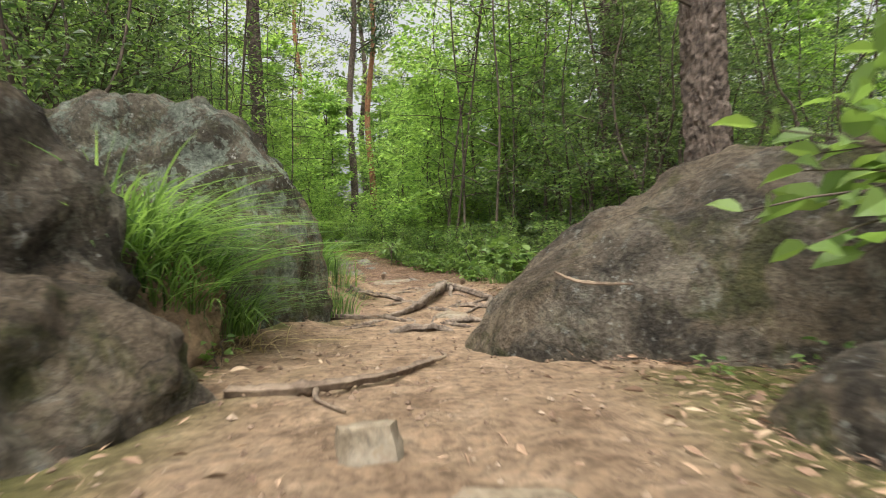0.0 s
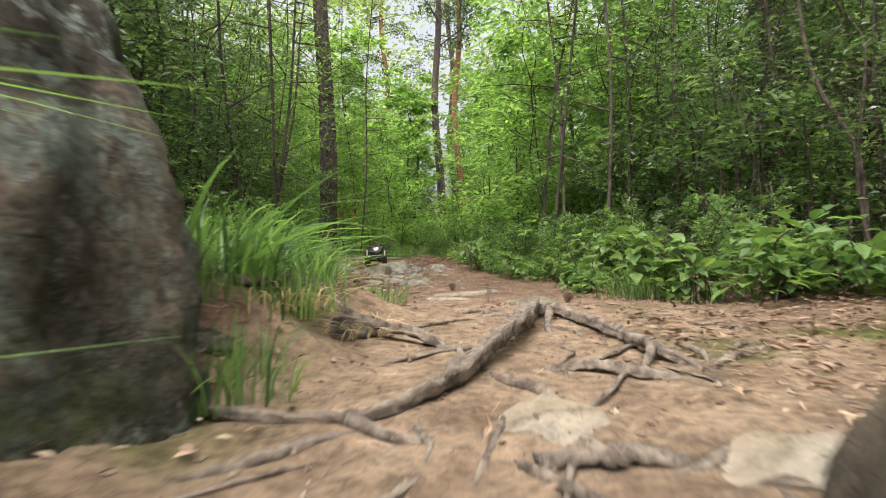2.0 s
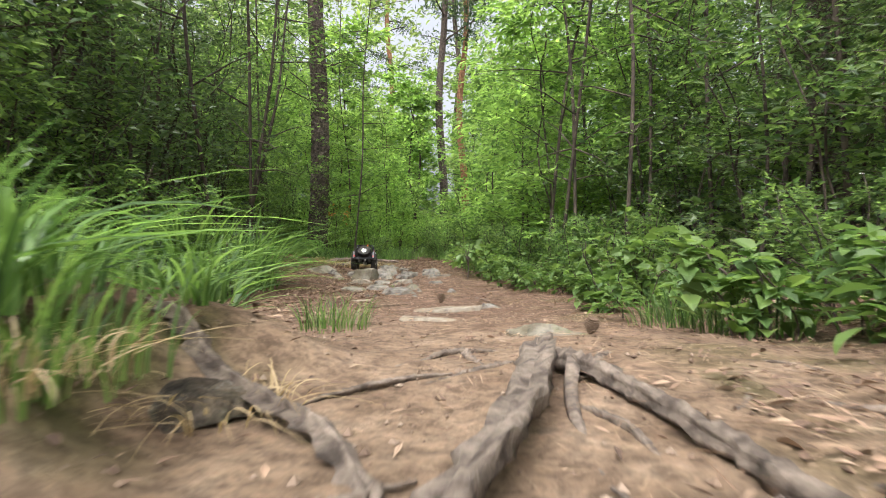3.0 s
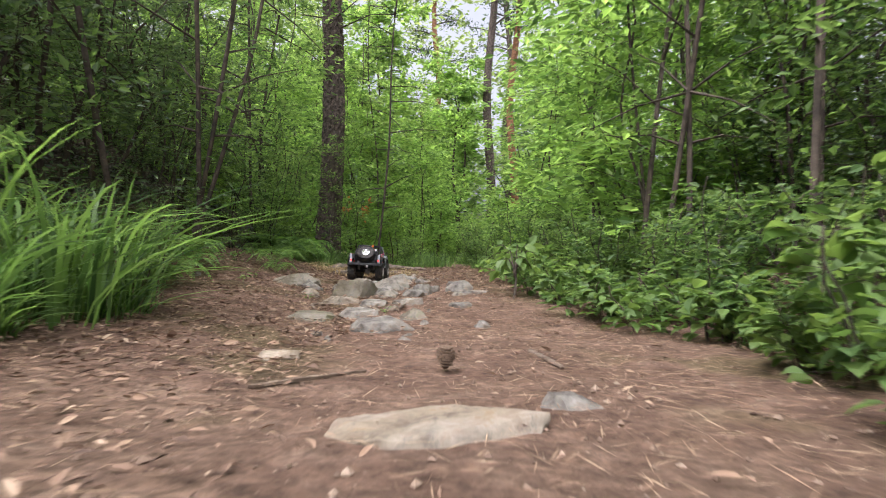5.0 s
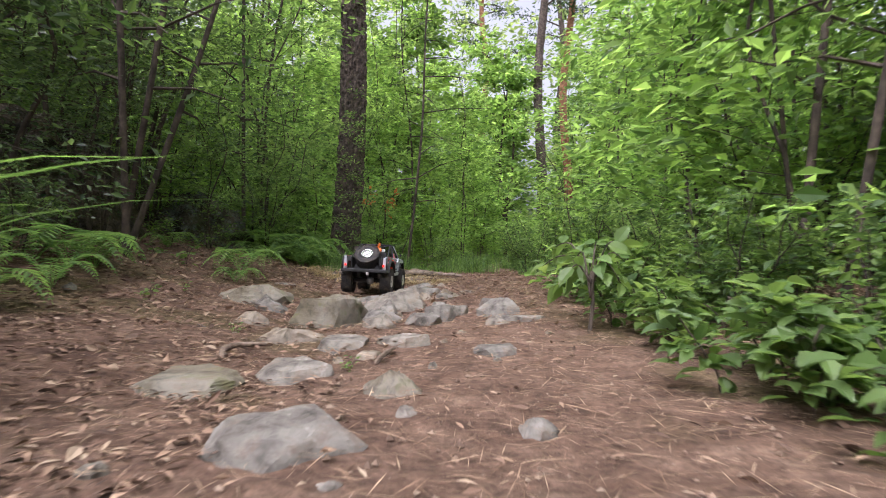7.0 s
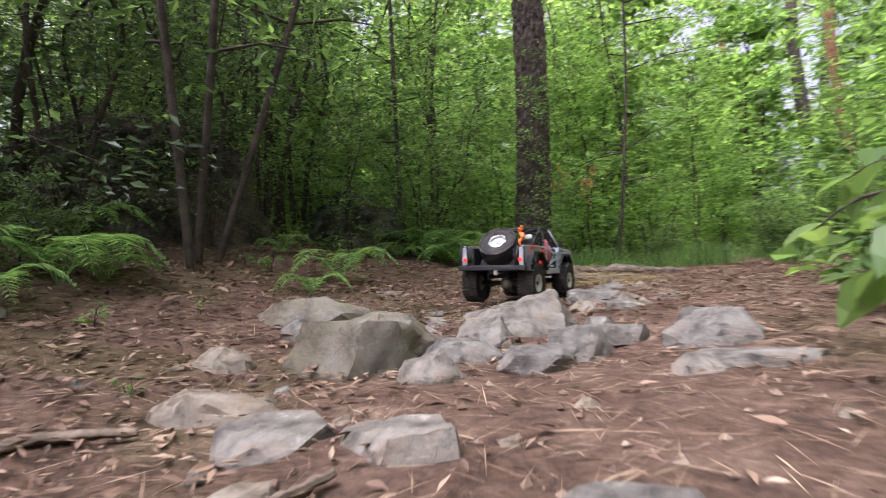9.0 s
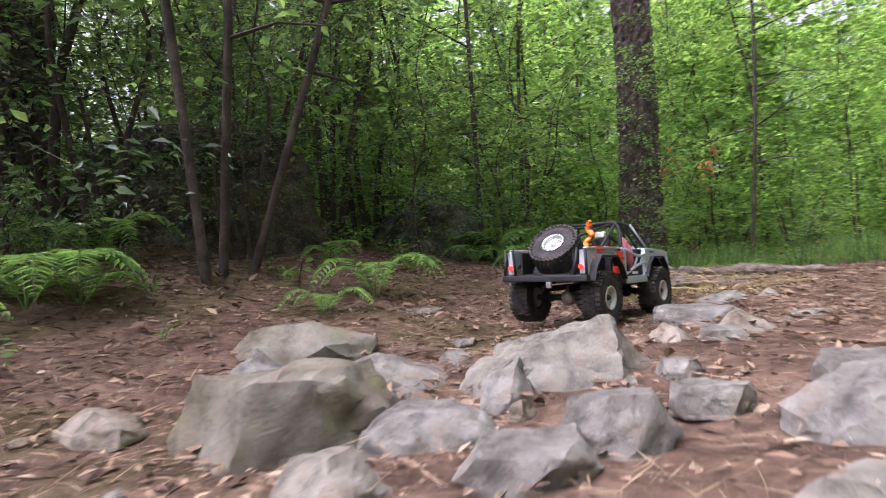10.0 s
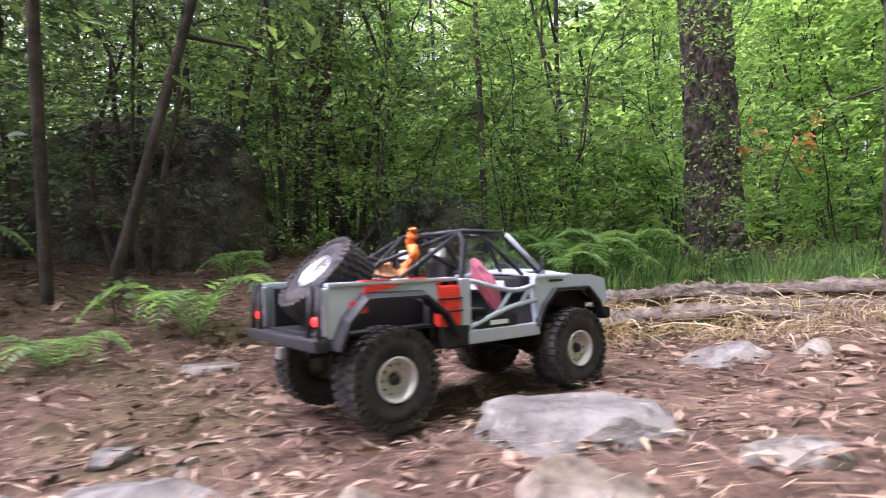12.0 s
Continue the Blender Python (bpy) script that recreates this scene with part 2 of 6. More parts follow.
def part(name, bm, material, parent=None, label="", smooth=False):
    me = bpy.data.meshes.new(name)
    bm.to_mesh(me)
    bm.free()
    if smooth:
        me.polygons.foreach_set("use_smooth", [True] * len(me.polygons))
    me.materials.append(material)
    ob = new(name, me)
    if parent:
        ob.parent = parent
    return tagged(ob, label)


def scaled(x, y, z, turn=0, s=1.0, tx=0, ty=0):
    return pose(x, y, z, tx, ty, turn) @ Matrix.Scale(s, 4)


class Soup:
    """Vertices and faces gathered from many pieces."""

    def __init__(self):
        self.v, self.f, self.n = [], [], 0

    def add(self, verts, faces):
        self.v.append(np.asarray(verts, float))
        self.f += [tuple(i + self.n for i in f) for f in faces]
        self.n += len(verts)

    def link(self, name, material, parent=None, label="", smooth=False):
        return link_mesh(name, np.concatenate(self.v), self.f, material, parent, label, smooth)


def tube(points, radii, sides=7, wobble=0.0, rng=None, groove=0.0):
    """A tapered, closed tube along a line of points."""
    p, r = np.asarray(points, float), np.asarray(radii, float)
    d = np.gradient(p, axis=0)
    d /= np.linalg.norm(d, axis=1, keepdims=True) + 1e-9
    ref = np.where(np.abs(d[:, 2:]) > 0.9, [[1.0, 0, 0]], [[0, 0, 1.0]])
    a = np.cross(d, ref)
    a /= np.linalg.norm(a, axis=1, keepdims=True)
    b = np.cross(d, a)
    ang = np.linspace(0, 2 * np.pi, sides, endpoint=False)
    ring = r[:, None] * (1 + (wobble * rng.normal(size=(len(p), sides)) if rng is not None else 0))
    if groove:
        ring = ring * (1 + groove * rng.normal(size=(1, sides)))
    v = p[:, None] + ring[..., None] * (np.cos(ang)[None, :, None] * a[:, None] + np.sin(ang)[None, :, None] * b[:, None])
    f = []
    for i in range(len(p) - 1):
        for j in range(sides):
            k = (j + 1) % sides
            f.append((i * sides + j, i * sides + k, (i + 1) * sides + k, (i + 1) * sides + j))
    f.append(tuple(range(sides))[::-1])
    f.append(tuple((len(p) - 1) * sides + j for j in range(sides)))
    return v.reshape(-1, 3), f


def smooth_line(points, steps):
    """A rounded line through a few points."""
    p = np.asarray(points, float)
    t = np.linspace(0, len(p) - 1, steps)
    out = []
    for x in t:
        i = min(int(x), len(p) - 2)
        u = x - i
        p0, p1, p2, p3 = p[max(i - 1, 0)], p[i], p[i + 1], p[min(i + 2, len(p) - 1)]
        out.append(0.5 * (2 * p1 + (p2 - p0) * u + (2 * p0 - 5 * p1 + 4 * p2 - p3) * u * u + (3 * p1 - p0 - 3 * p2 + p3) * u**3))
    return np.array(out)


PLAIN_LEAF = (np.array([(0, 0, 0), (0.42, 0.5, 0.10), (1, 0, -0.06), (0.42, -0.5, 0.10)]), [(0, 1, 2), (0, 2, 3)])
BROAD_LEAF = (np.array([(0, 0, 0), (0.18, 0.34, 0.05), (0.45, 0.5, 0.07), (0.75, 0.3, 0.0), (1, 0, -0.16),
                        (0.75, -0.3, 0.0), (0.45, -0.5, 0.07), (0.18, -0.34, 0.05), (0.45, 0, -0.02), (0.75, 0, -0.05)]),
              [(0, 1, 2, 8), (8, 2, 3, 9), (9, 3, 4), (0, 8, 6, 7), (8, 9, 5, 6), (9, 4, 5)])


def leaf_arrays(base, along, up, length, width, kind=PLAIN_LEAF):
    """Many leaves at once: where each begins, which way it points, its upper side, length and width."""
    shape, faces = kind
    along = along / (np.linalg.norm(along, axis=1, keepdims=True) + 1e-9)
    side = np.cross(up, along)
    side /= np.linalg.norm(side, axis=1, keepdims=True) + 1e-9
    top = np.cross(along, side)
    v = base[:, None] + shape[None, :, :1] * length[:, None, None] * along[:, None] + shape[None, :, 1:2] * width[:, None, None] * side[:, None] + shape[None, :, 2:] * 2.0 * width[:, None, None] * top[:, None]
    k = len(shape)
    f = [tuple(i * k + j for j in face) for i in range(len(base)) for face in faces]
    return v.reshape(-1, 3), f


def unit(v):
    return v / (np.linalg.norm(v, axis=-1, keepdims=True) + 1e-9)


# ---- lie of the land ----
RISE_Y = [-60, -5, 0.8, 2, 2.6, 3.1, 3.6, 4.5, 5, 5.8, 6.2, 6.8, 7.2, 8, 8.8, 12, 20, 60]
RISE_Z = [0, 0, 0, -0.015, 0.02, 0.035, 0.02, 0.0, 0.005, 0.03, 0.06, 0.10, 0.143, 0.176, 0.22, 0.36, 0.6, 1.6]
TRAIL_Y = [-60, 1, 2.2, 3.6, 5, 6.5, 9, 14, 60]
TRAIL_X = [0.0, 0.0, 0.0, -0.2, -0.45, -0.95, -2.0, -3.2, -12]


def ease(a, b, v):
    u = np.clip((v - a) / (b - a), 0, 1)
    return u * u * (3 - 2 * u)


def trail_x(y):
    return np.interp(y, TRAIL_Y, TRAIL_X)


def land(x, y):
    left = np.clip(trail_x(y) - x - 0.35, 0, 6)
    right = np.clip(x - trail_x(y) - 0.7, 0, 6)
    bank = 0.13 * left * ease(0, 0.5, left) * (0.55 + 0.45 * ease(4.5, 6.5, y)) + 0.07 * right * ease(0, 0.6, right)
    bank = bank + 0.10 * np.clip(left - 0.5, 0, 1.5) * ease(5.4, 6.4, y) * (1 - ease(8.0, 9.0, y))
    # a broken earth bank beside the tall grass
    edge = -0.33 + 0.05 * np.sin(y * 11.0) + 0.03 * np.sin(y * 23.0 + 1.0)
    bank = bank + 0.15 * ease(0.0, 0.34, edge - x) * ease(1.75, 2.35, y) * (1 - ease(2.75, 3.5, y)) * (1 - ease(1.2, 2.2, -x))
    return np.interp(y, RISE_Y, RISE_Z) + bank


def lumps(x, y):
    return noise.fractal(Vector((x * 2.2, y * 2.2, 3.1)), 0.9, 2.1, 3) * 0.014 + noise.fractal(Vector((x * 13, y * 13, 0.7)), 0.8, 2.2, 3) * 0.0065


def skin(x, y):
    """The soil's own height, with its bumps, at many spots."""
    bump = np.array([lumps(a, b) for a, b in zip(x, y)])
    return land(x, y) + bump * (1 + ease(0.5, 1.6, np.abs(x - trail_x(y))))


def land_at(x, y):
    return float(land(np.float64(x), np.float64(y)))

# ---- ground: one sheet, finest along the trail ----
def spread(stops):
    out = []
    for a, b, step in stops:
        out += list(np.arange(a, b, step))
    return np.array(out + [stops[-1][1]])


def build_ground():
    xs = spread([(-120, -20, 10), (-20, -6, 1.0), (-6, -3, 0.12), (-3, 1.3, 0.026), (1.3, 4, 0.12), (4, 20, 1.0), (20, 120, 10)])
    ys = spread([(-60, -4, 4), (-4, 0, 0.2), (0, 9.2, 0.026), (9.2, 14, 0.12), (14, 40, 1.0), (40, 180, 10)])
    gx, gy = np.meshgrid(xs, ys)
    z = land(gx, gy)
    verts = np.stack([gx, gy, z], -1).reshape(-1, 3)
    rel = np.abs(verts[:, 0] - trail_x(verts[:, 1]))
    lump = np.array([noise.fractal(Vector((x * 2.2, y * 2.2, 3.1)), 0.9, 2.1, 3) for x, y, _ in verts])
    near = (verts[:, 0] > -6) & (verts[:, 0] < 4) & (verts[:, 1] > -1) & (verts[:, 1] < 14)
    fine = np.zeros(len(verts))
    for i in np.nonzero(near)[0]:
        x, y, _ = verts[i]
        fine[i] = noise.fractal(Vector((x * 13, y * 13, 0.7)), 0.8, 2.2, 3)
    verts[:, 2] += (lump * 0.014 + fine * 0.0065) * (1 + ease(0.5, 1.6, rel))
    w = len(xs)
    idx = np.arange(len(ys) * w).reshape(len(ys), w)
    quads = np.stack([idx[:-1, :-1], idx[:-1, 1:], idx[1:, 1:], idx[1:, :-1]], -1).reshape(-1, 4)
    ob = link_mesh("ground", verts, quads, SOIL, smooth=True)
    side = verts[:, 0] - trail_x(verts[:, 1])
    off = np.where(side < 0, ease(1.1, 2.4, -side + 0.35 * lump), ease(0.55, 1.2, side + 0.3 * lump))
    off = np.maximum(off, ease(0.36, 0.6, -side + 0.2 * lump) * ease(2.1, 2.4, verts[:, 1]) * (1 - ease(3.0, 3.6, verts[:, 1])))
    layer = ob.data.attributes.new("off_trail", "FLOAT", "POINT")
    layer.data.foreach_set("value", off.astype(np.float32))
    patch = np.array([noise.fractal(Vector((x * 3.1, y * 3.1, 9.4)), 0.8, 2.0, 3) for x, y, _ in verts])
    cover = ease(0.05, 0.30, patch + 0.55 * (1 - ease(0.8, 1.4, verts[:, 1]))) * ease(0.22, 0.5, np.abs(side)) * (0.35 + 0.6 * (verts[:, 1] < 3.0)) * ease(-4, 0, verts[:, 1]) * (1 - ease(1.5, 3.5, np.abs(side)))
    layer = ob.data.attributes.new("moss_cover", "FLOAT", "POINT")
    layer.data.foreach_set("value", cover.astype(np.float32))
    return tagged(ob, "trodden sandy red-brown woodland soil with humus at the sides", "ground", kind="structure")


build_ground()


# ---- boulders and stones ----
def boulder(name, x, y, rx, ry, rz, lift, material, label, power=2.0, seed=1, turn=0.0, lean=0.0, rough=0.05, cut=0.0):
    """A great worn stone: a dome with its own profile, dents and ledges, sunk into the soil."""
    bm = bmesh.new()
    bmesh.ops.create_icosphere(bm, subdivisions=6, radius=1.0)
    off = Vector((seed * 7.3, seed * 3.1, seed * 1.7))
    for v in bm.verts:
        p = v.co.copy()
        flat = math.hypot(p.x, p.y)
        if p.z > 0:
            p.z = (1 - min(flat, 1) ** power) ** (1 / max(power * 0.55, 1.0))
        q = Vector((p.x * rx, p.y * ry, p.z * rz))
        d = noise.fractal(q * 2.3 + off, 0.9, 2.0, 4) * rough * 1.6 + noise.fractal(q * 9 + off, 0.8, 2.1, 4) * rough * 0.48 + noise.fractal(q * 34 + off, 0.7, 2.1, 3) * 0.0035
        d -= abs(noise.noise(q * 4.1 + off * 2)) * rough * cut
        q += v.normal * d
        q.x += lean * q.z
        v.co = q
    ob = part(name, bm, material, smooth=True)
    ob.matrix_basis = pose(x, y, land_at(x, y) + lift, 0, 0, turn)
    return tagged(ob, label, "boulder")


boulder("boulder", -0.90, 0.93, 0.47, 0.42, 0.56, -0.06, BOULDER_BROWN, "dark brown weathered boulder with moss beside the trail", 2.6, 2, 0, -0.05, 0.085, 1.2)
boulder("boulder", -1.08, 2.08, 0.70, 0.36, 0.76, -0.10, BOULDER_GREY, "tall grey lichen-covered boulder beside the sandy trail", 3.0, 5, 0, 0.0, 0.05, 0.7)
boulder("boulder", 1.02, 1.56, 0.95, 0.52, 0.565, -0.04, BOULDER_BROWN, "long sloping dark grey boulder with pale scratches", 2.2, 9, -6, 0.06, 0.042, 0.6)
boulder("boulder", 0.62, 0.72, 0.2, 0.24, 0.17, -0.03, BOULDER_BROWN, "low rounded brown boulder in leaf litter", 2.2, 12, 10, 0, 0.03, 0.5)
boulder("boulder", -3.45, 8.12, 0.42, 0.36, 0.42, -0.10, BOULDER_GREY, "mossy dark boulder under the shrubs", 2.2, 15, 30, 0, 0.04, 0.5)
boulder("boulder", -3.75, 6.9, 0.75, 0.55, 0.66, -0.15, BOULDER_BROWN, "large shaded boulder behind thin tree stems", 3.2, 21, 30, 0, 0.06, 0.8)


def stone(x, y, w, d, h, turn, material, label, seed, flat=False, sink=0.3, tilt=0.0):
    """A broken stone: a many-cornered block, with chipped, worn edges, partly bedded in the soil."""
    rng = random.Random(seed)
    bm = bmesh.new()
    slope, away = (rng.uniform(0.0, 0.18) if flat else rng.uniform(0.1, 0.5)), rng.uniform(0, 6.283)
    # corners in rings: a broad bedded foot, a waist, and a smaller sloping top
    rings = ((6, -0.5, 0.43, 0.54), (5, -0.05, 0.42, 0.54), (5, 0.46, 0.33, 0.48)) if flat else ((7, -0.5, 0.45, 0.54), (5, 0.0, 0.40, 0.50), (4, 0.46, 0.14, 0.36))
    for count, z, low, high in rings:
        start = rng.uniform(0, 6.283)
        for k in range(count):
            a = start + 6.283 * (k + rng.uniform(-0.32, 0.32)) / count
            r = rng.uniform(low, high)
            drop = slope * (1 + math.cos(a - away)) * max(z + 0.2, 0) * (0.5 if flat else 1.0)
            bm.verts.new((math.cos(a) * r, math.sin(a) * r, z - drop + rng.uniform(-0.05, 0.04)))
    hull = bmesh.ops.convex_hull(bm, input=bm.verts[:])
    bmesh.ops.delete(bm, geom=[v for v in hull["geom_interior"] if isinstance(v, bmesh.types.BMVert)], context="VERTS")
    bmesh.ops.dissolve_limit(bm, angle_limit=radians(9), verts=bm.verts[:], edges=bm.edges[:])
    bmesh.ops.triangulate(bm, faces=bm.faces[:])
    bmesh.ops.subdivide_edges(bm, edges=bm.edges[:], cuts=3, use_grid_fill=True)
    bmesh.ops.triangulate(bm, faces=bm.faces[:])
    long = [e for e in bm.edges if e.calc_length() > 0.09]
    bmesh.ops.subdivide_edges(bm, edges=long, cuts=1)
    bmesh.ops.triangulate(bm, faces=[f for f in bm.faces if len(f.verts) > 3])
    bmesh.ops.smooth_vert(bm, verts=bm.verts[:], factor=0.22, use_axis_x=True, use_axis_y=True, use_axis_z=True)
    bm.normal_update()
    off = Vector((seed * 1.9, seed * 0.7, seed * 2.3))
    full = h / (1 - sink)
    grow = Matrix.Diagonal((w * 1.12, d * 1.12, full * 1.08, 1))
    for v in bm.verts:
        v.co = grow @ v.co
    bm.normal_update()
    small = min(w, d, full * 1.6)
    for v in bm.verts:
        v.co += v.normal * small * (noise.fractal(v.co * (2.2 / small) + off, 0.9, 2.1, 4) * 0.06 + noise.fractal(v.co * 75 + off, 0.7, 2.1, 3) * 0.022 - 0.03 * abs(noise.noise(v.co * (6 / small) + off)))
    ob = part("stone", bm, material, smooth=True)
    ob.data.set_sharp_from_angle(angle=radians(32))
    ob.matrix_basis = pose(x, y, land_at(x, y) + full * (0.5 - sink), rng.uniform(-3, 3) + tilt, rng.uniform(-4, 4), turn + rng.uniform(-12, 12))
    return tagged(ob, label, "stone", "stones along the trail")


STONES = [
    (-1.42, 6.56, 0.25, 0.20, 0.095, 50, MOSS_ROCK, "large blocky brown stone with pale top", 1),
    (-1.86, 6.74, 0.30, 0.22, 0.06, 55, MOSS_ROCK, "half-buried mossy grey stone", 0),
    (-1.55, 6.80, 0.25, 0.17, 0.07, 50, GREY_ROCK, "grey angular stone in the trail", 0),
    (-1.30, 6.68, 0.17, 0.11, 0.045, 55, GREY_ROCK, "flat-topped grey stone in the trail", 0),
    (-1.352, 6.842, 0.09, 0.10, 0.055, 40, GREY_ROCK, "small upright grey stone", 0),
    (-1.35, 6.96, 0.29, 0.19, 0.10, 60, GREY_ROCK, "tall cracked greenish-grey stone", 0),
    (-1.126, 6.80, 0.11, 0.09, 0.05, 55, GREY_ROCK, "stacked pale grey stone slabs", 1),
    (-0.945, 6.96, 0.165, 0.14, 0.072, 40, GREY_ROCK, "wedge-shaped grey stone at the trail edge", 0),
    (-1.59, 6.375, 0.105, 0.085, 0.036, 50, TAN_ROCK, "rounded tan stone in leaf litter", 0),
    (-1.225, 6.53, 0.11, 0.09, 0.046, 50, GREY_ROCK, "pointed smooth grey stone", 0),
    (-1.105, 6.94, 0.085, 0.08, 0.026, 50, GREY_ROCK, "small flat grey stone", 1),
    (-1.212, 7.044, 0.062, 0.06, 0.02, 30, GREY_ROCK, "small grey stone among fallen needles", 1),
    (-1.36, 7.252, 0.085, 0.08, 0.036, 55, TAN_ROCK, "knobbly yellow-brown stone in the trail soil", 0),
    (-0.90, 6.76, 0.09, 0.07, 0.03, 60, GREY_ROCK, "small angular grey stone", 0),
    (-1.357, 6.247, 0.19, 0.12, 0.055, 35, TAN_ROCK, "rough yellowish stone with pitted surface", 0),
    (-1.184, 6.232, 0.125, 0.12, 0.022, 30, GREY_ROCK, "flat pale grey stone plate", 1),
    (-1.043, 6.297, 0.145, 0.10, 0.028, 20, GREY_ROCK, "cracked grey stone plate", 1),
    (-0.786, 6.275, 0.115, 0.11, 0.018, 35, GREY_ROCK, "thin grey stone plate in the soil", 1),
    (-0.85, 6.84, 0.20, 0.11, 0.016, 25, GREY_ROCK, "broken grey stone plate in the soil", 1),
    (-1.06, 6.132, 0.058, 0.06, 0.014, 10, TAN_ROCK, "small flat tan stone", 1),
    (-1.13, 5.94, 0.16, 0.13, 0.022, 20, GREY_ROCK, "broad grey stone at the trail middle", 1),
    (-0.885, 5.535, 0.20, 0.18, 0.04, 40, GREY_ROCK, "flat pale grey stone slab", 1),
    (-0.86, 5.86, 0.12, 0.09, 0.055, 15, MOSS_ROCK, "square brown stone bedded in soil", 0),
    (-0.58, 5.741, 0.06, 0.066, 0.026, 15, GREY_ROCK, "small wedge of pale stone", 0),
    (-1.263, 5.783, 0.20, 0.20, 0.02, 20, MOSS_ROCK, "mossy flat stone bedded in soil", 1),
    (-1.527, 7.086, 0.18, 0.14, 0.04, 60, GREY_ROCK, "broad pale grey stone", 0),
    (-1.62, 6.95, 0.07, 0.07, 0.027, 60, GREY_ROCK, "small grey stone by larger ones", 0),
    (-1.281, 7.281, 0.09, 0.075, 0.024, 60, GREY_ROCK, "small blue-grey flat stone", 1),
    (-1.29, 7.405, 0.125, 0.11, 0.045, 60, TAN_ROCK, "smooth orange-brown stone in the trail soil", 0),
    (-1.455, 7.515, 0.235, 0.13, 0.036, 66, GREY_ROCK, "long flat grey stone slab with pale top", 1),
    (-1.276, 7.60, 0.085, 0.055, 0.02, 66, GREY_ROCK, "small pale grey stone", 1),
    (-2.02, 7.149, 0.10, 0.09, 0.012, 66, GREY_ROCK, "flat pale stone in the leaves", 1),
    (-1.716, 7.041, 0.066, 0.06, 0.016, 66, GREY_ROCK, "small grey stone on the trail", 1),
    (-1.656, 7.954, 0.15, 0.12, 0.035, 60, GREY_ROCK, "pale stone beside the roots", 0),
    (-1.60, 8.08, 0.09, 0.09, 0.03, 60, TAN_ROCK, "tan stone beside the roots", 0),
    (-0.403, 4.505, 0.30, 0.17, 0.022, 15, TAN_ROCK, "large pale flat slab bedded in the trail", 1),
    (-0.235, 4.69, 0.10, 0.085, 0.03, 15, GREY_ROCK, "white angular stone beside a slab", 0),
    (-0.943, 5.01, 0.10, 0.08, 0.014, 15, TAN_ROCK, "flat tan stone in the soil", 1),
    (0.026, 3.555, 0.225, 0.11, 0.045, 4, MOSS_ROCK, "long brown stone lying across the trail", 0),
    (-0.37, 3.95, 0.20, 0.12, 0.018, 8, TAN_ROCK, "worn tan stone bedded in the trail", 1),
    (0.26, 2.05, 0.17, 0.11, 0.032, 9, TAN_ROCK, "smooth tan stone by the roots", 0),
    (0.04, 2.15, 0.13, 0.15, 0.014, 9, TAN_ROCK, "flat sandy stone between roots", 1),
    (-0.076, 0.70, 0.072, 0.055, 0.042, 0, TAN_ROCK, "small pale hollowed stone on the sand", 1),
    (-0.41, 2.74, 0.15, 0.11, 0.035, 70, BOULDER_BROWN, "dark mossy stone set in the earth bank", 0),
    (-0.56, 2.50, 0.13, 0.10, 0.025, 40, BOULDER_BROWN, "dark mossy stone set in the earth bank", 0),
    (-0.50, 2.28, 0.10, 0.08, 0.02, 20, BOULDER_BROWN, "small mossy stone at the foot of the bank", 0),
    (-1.70, 6.62, 0.12, 0.10, 0.05, 20, GREY_ROCK, "pale rounded grey stone between larger ones", 0),
    (-1.13, 6.68, 0.13, 0.11, 0.03, 80, GREY_ROCK, "flat grey stone between the larger blocks", 1),
    (-1.47, 6.70, 0.10, 0.09, 0.045, 10, GREY_ROCK, "small grey stone wedged between blocks", 0),
    (-1.00, 7.10, 0.15, 0.11, 0.03, 60, GREY_ROCK, "flat grey stone at the trail edge", 1),
    (0.07, 0.56, 0.14, 0.10, 0.012, 0, TAN_ROCK, "flat pale stone in the sand", 1),
]
for k, (x, y, w, d, h, turn, material, label, flat) in enumerate(STONES):
    stone(x, y, w, d, h if flat or y < 6.4 else h * 0.95, turn, material, label, 40 + k, bool(flat), tilt=(k * 37 % 13) - 4 if flat else (k * 29 % 17) - 8)


boulder("earth_bank", -0.72, 1.42, 0.24, 0.30, 0.24, -0.02, SOIL, "crumbling earth bank with grass on top", 2.6, 31, 10, 0, 0.035, 0.9)["category"] = "earth bank"
rubble = random.Random(5)
for k in range(46):
    y = rubble.uniform(5.3, 8.1)
    x = float(trail_x(y)) + rubble.gauss(-0.12, 0.28) - 0.1
    size = rubble.uniform(0.018, 0.045)
    stone(x, y, size, size * rubble.uniform(0.6, 1.0), size * rubble.uniform(0.25, 0.5), rubble.uniform(0, 360), rubble.choice((GREY_ROCK, TAN_ROCK, GREY_ROCK)), "small loose stone between larger ones", 200 + k)


# ---- roots, logs and sticks ----
def wood(name, points, radii, material, label, category, seed, sides=14, steps=None, knots=(), lift=0.0):
    """A crooked root or stick along the ground, with knots and side shoots as one piece."""
    rng = np.random.default_rng(seed)
    line = smooth_line(points, steps or 11 * len(points))
    line = line + rng.normal(size=line.shape) * 0.12 * np.interp(np.linspace(0, 1, len(line)), np.linspace(0, 1, len(radii)), radii)[:, None]
    line[:, 2] += lift
    main = link_mesh(name, *tube(line, np.interp(np.linspace(0, 1, len(line)), np.linspace(0, 1, len(radii)), radii), sides, 0.17, rng, 0.3), material, smooth=True)
    for shoot, r in knots:
        q = smooth_line(shoot, 8)
        q[:, 2] += lift
        link_mesh("side_" + category, *tube(q, np.linspace(r, r * 0.45, 8), 7, 0.1, rng, 0.1), material, main, smooth=True)
    return tagged(main, label, category)


def on_land(points, height=0.0):
    return [(x, y, land_at(x, y) + height + (h[0] if h else 0)) for x, y, *h in points]


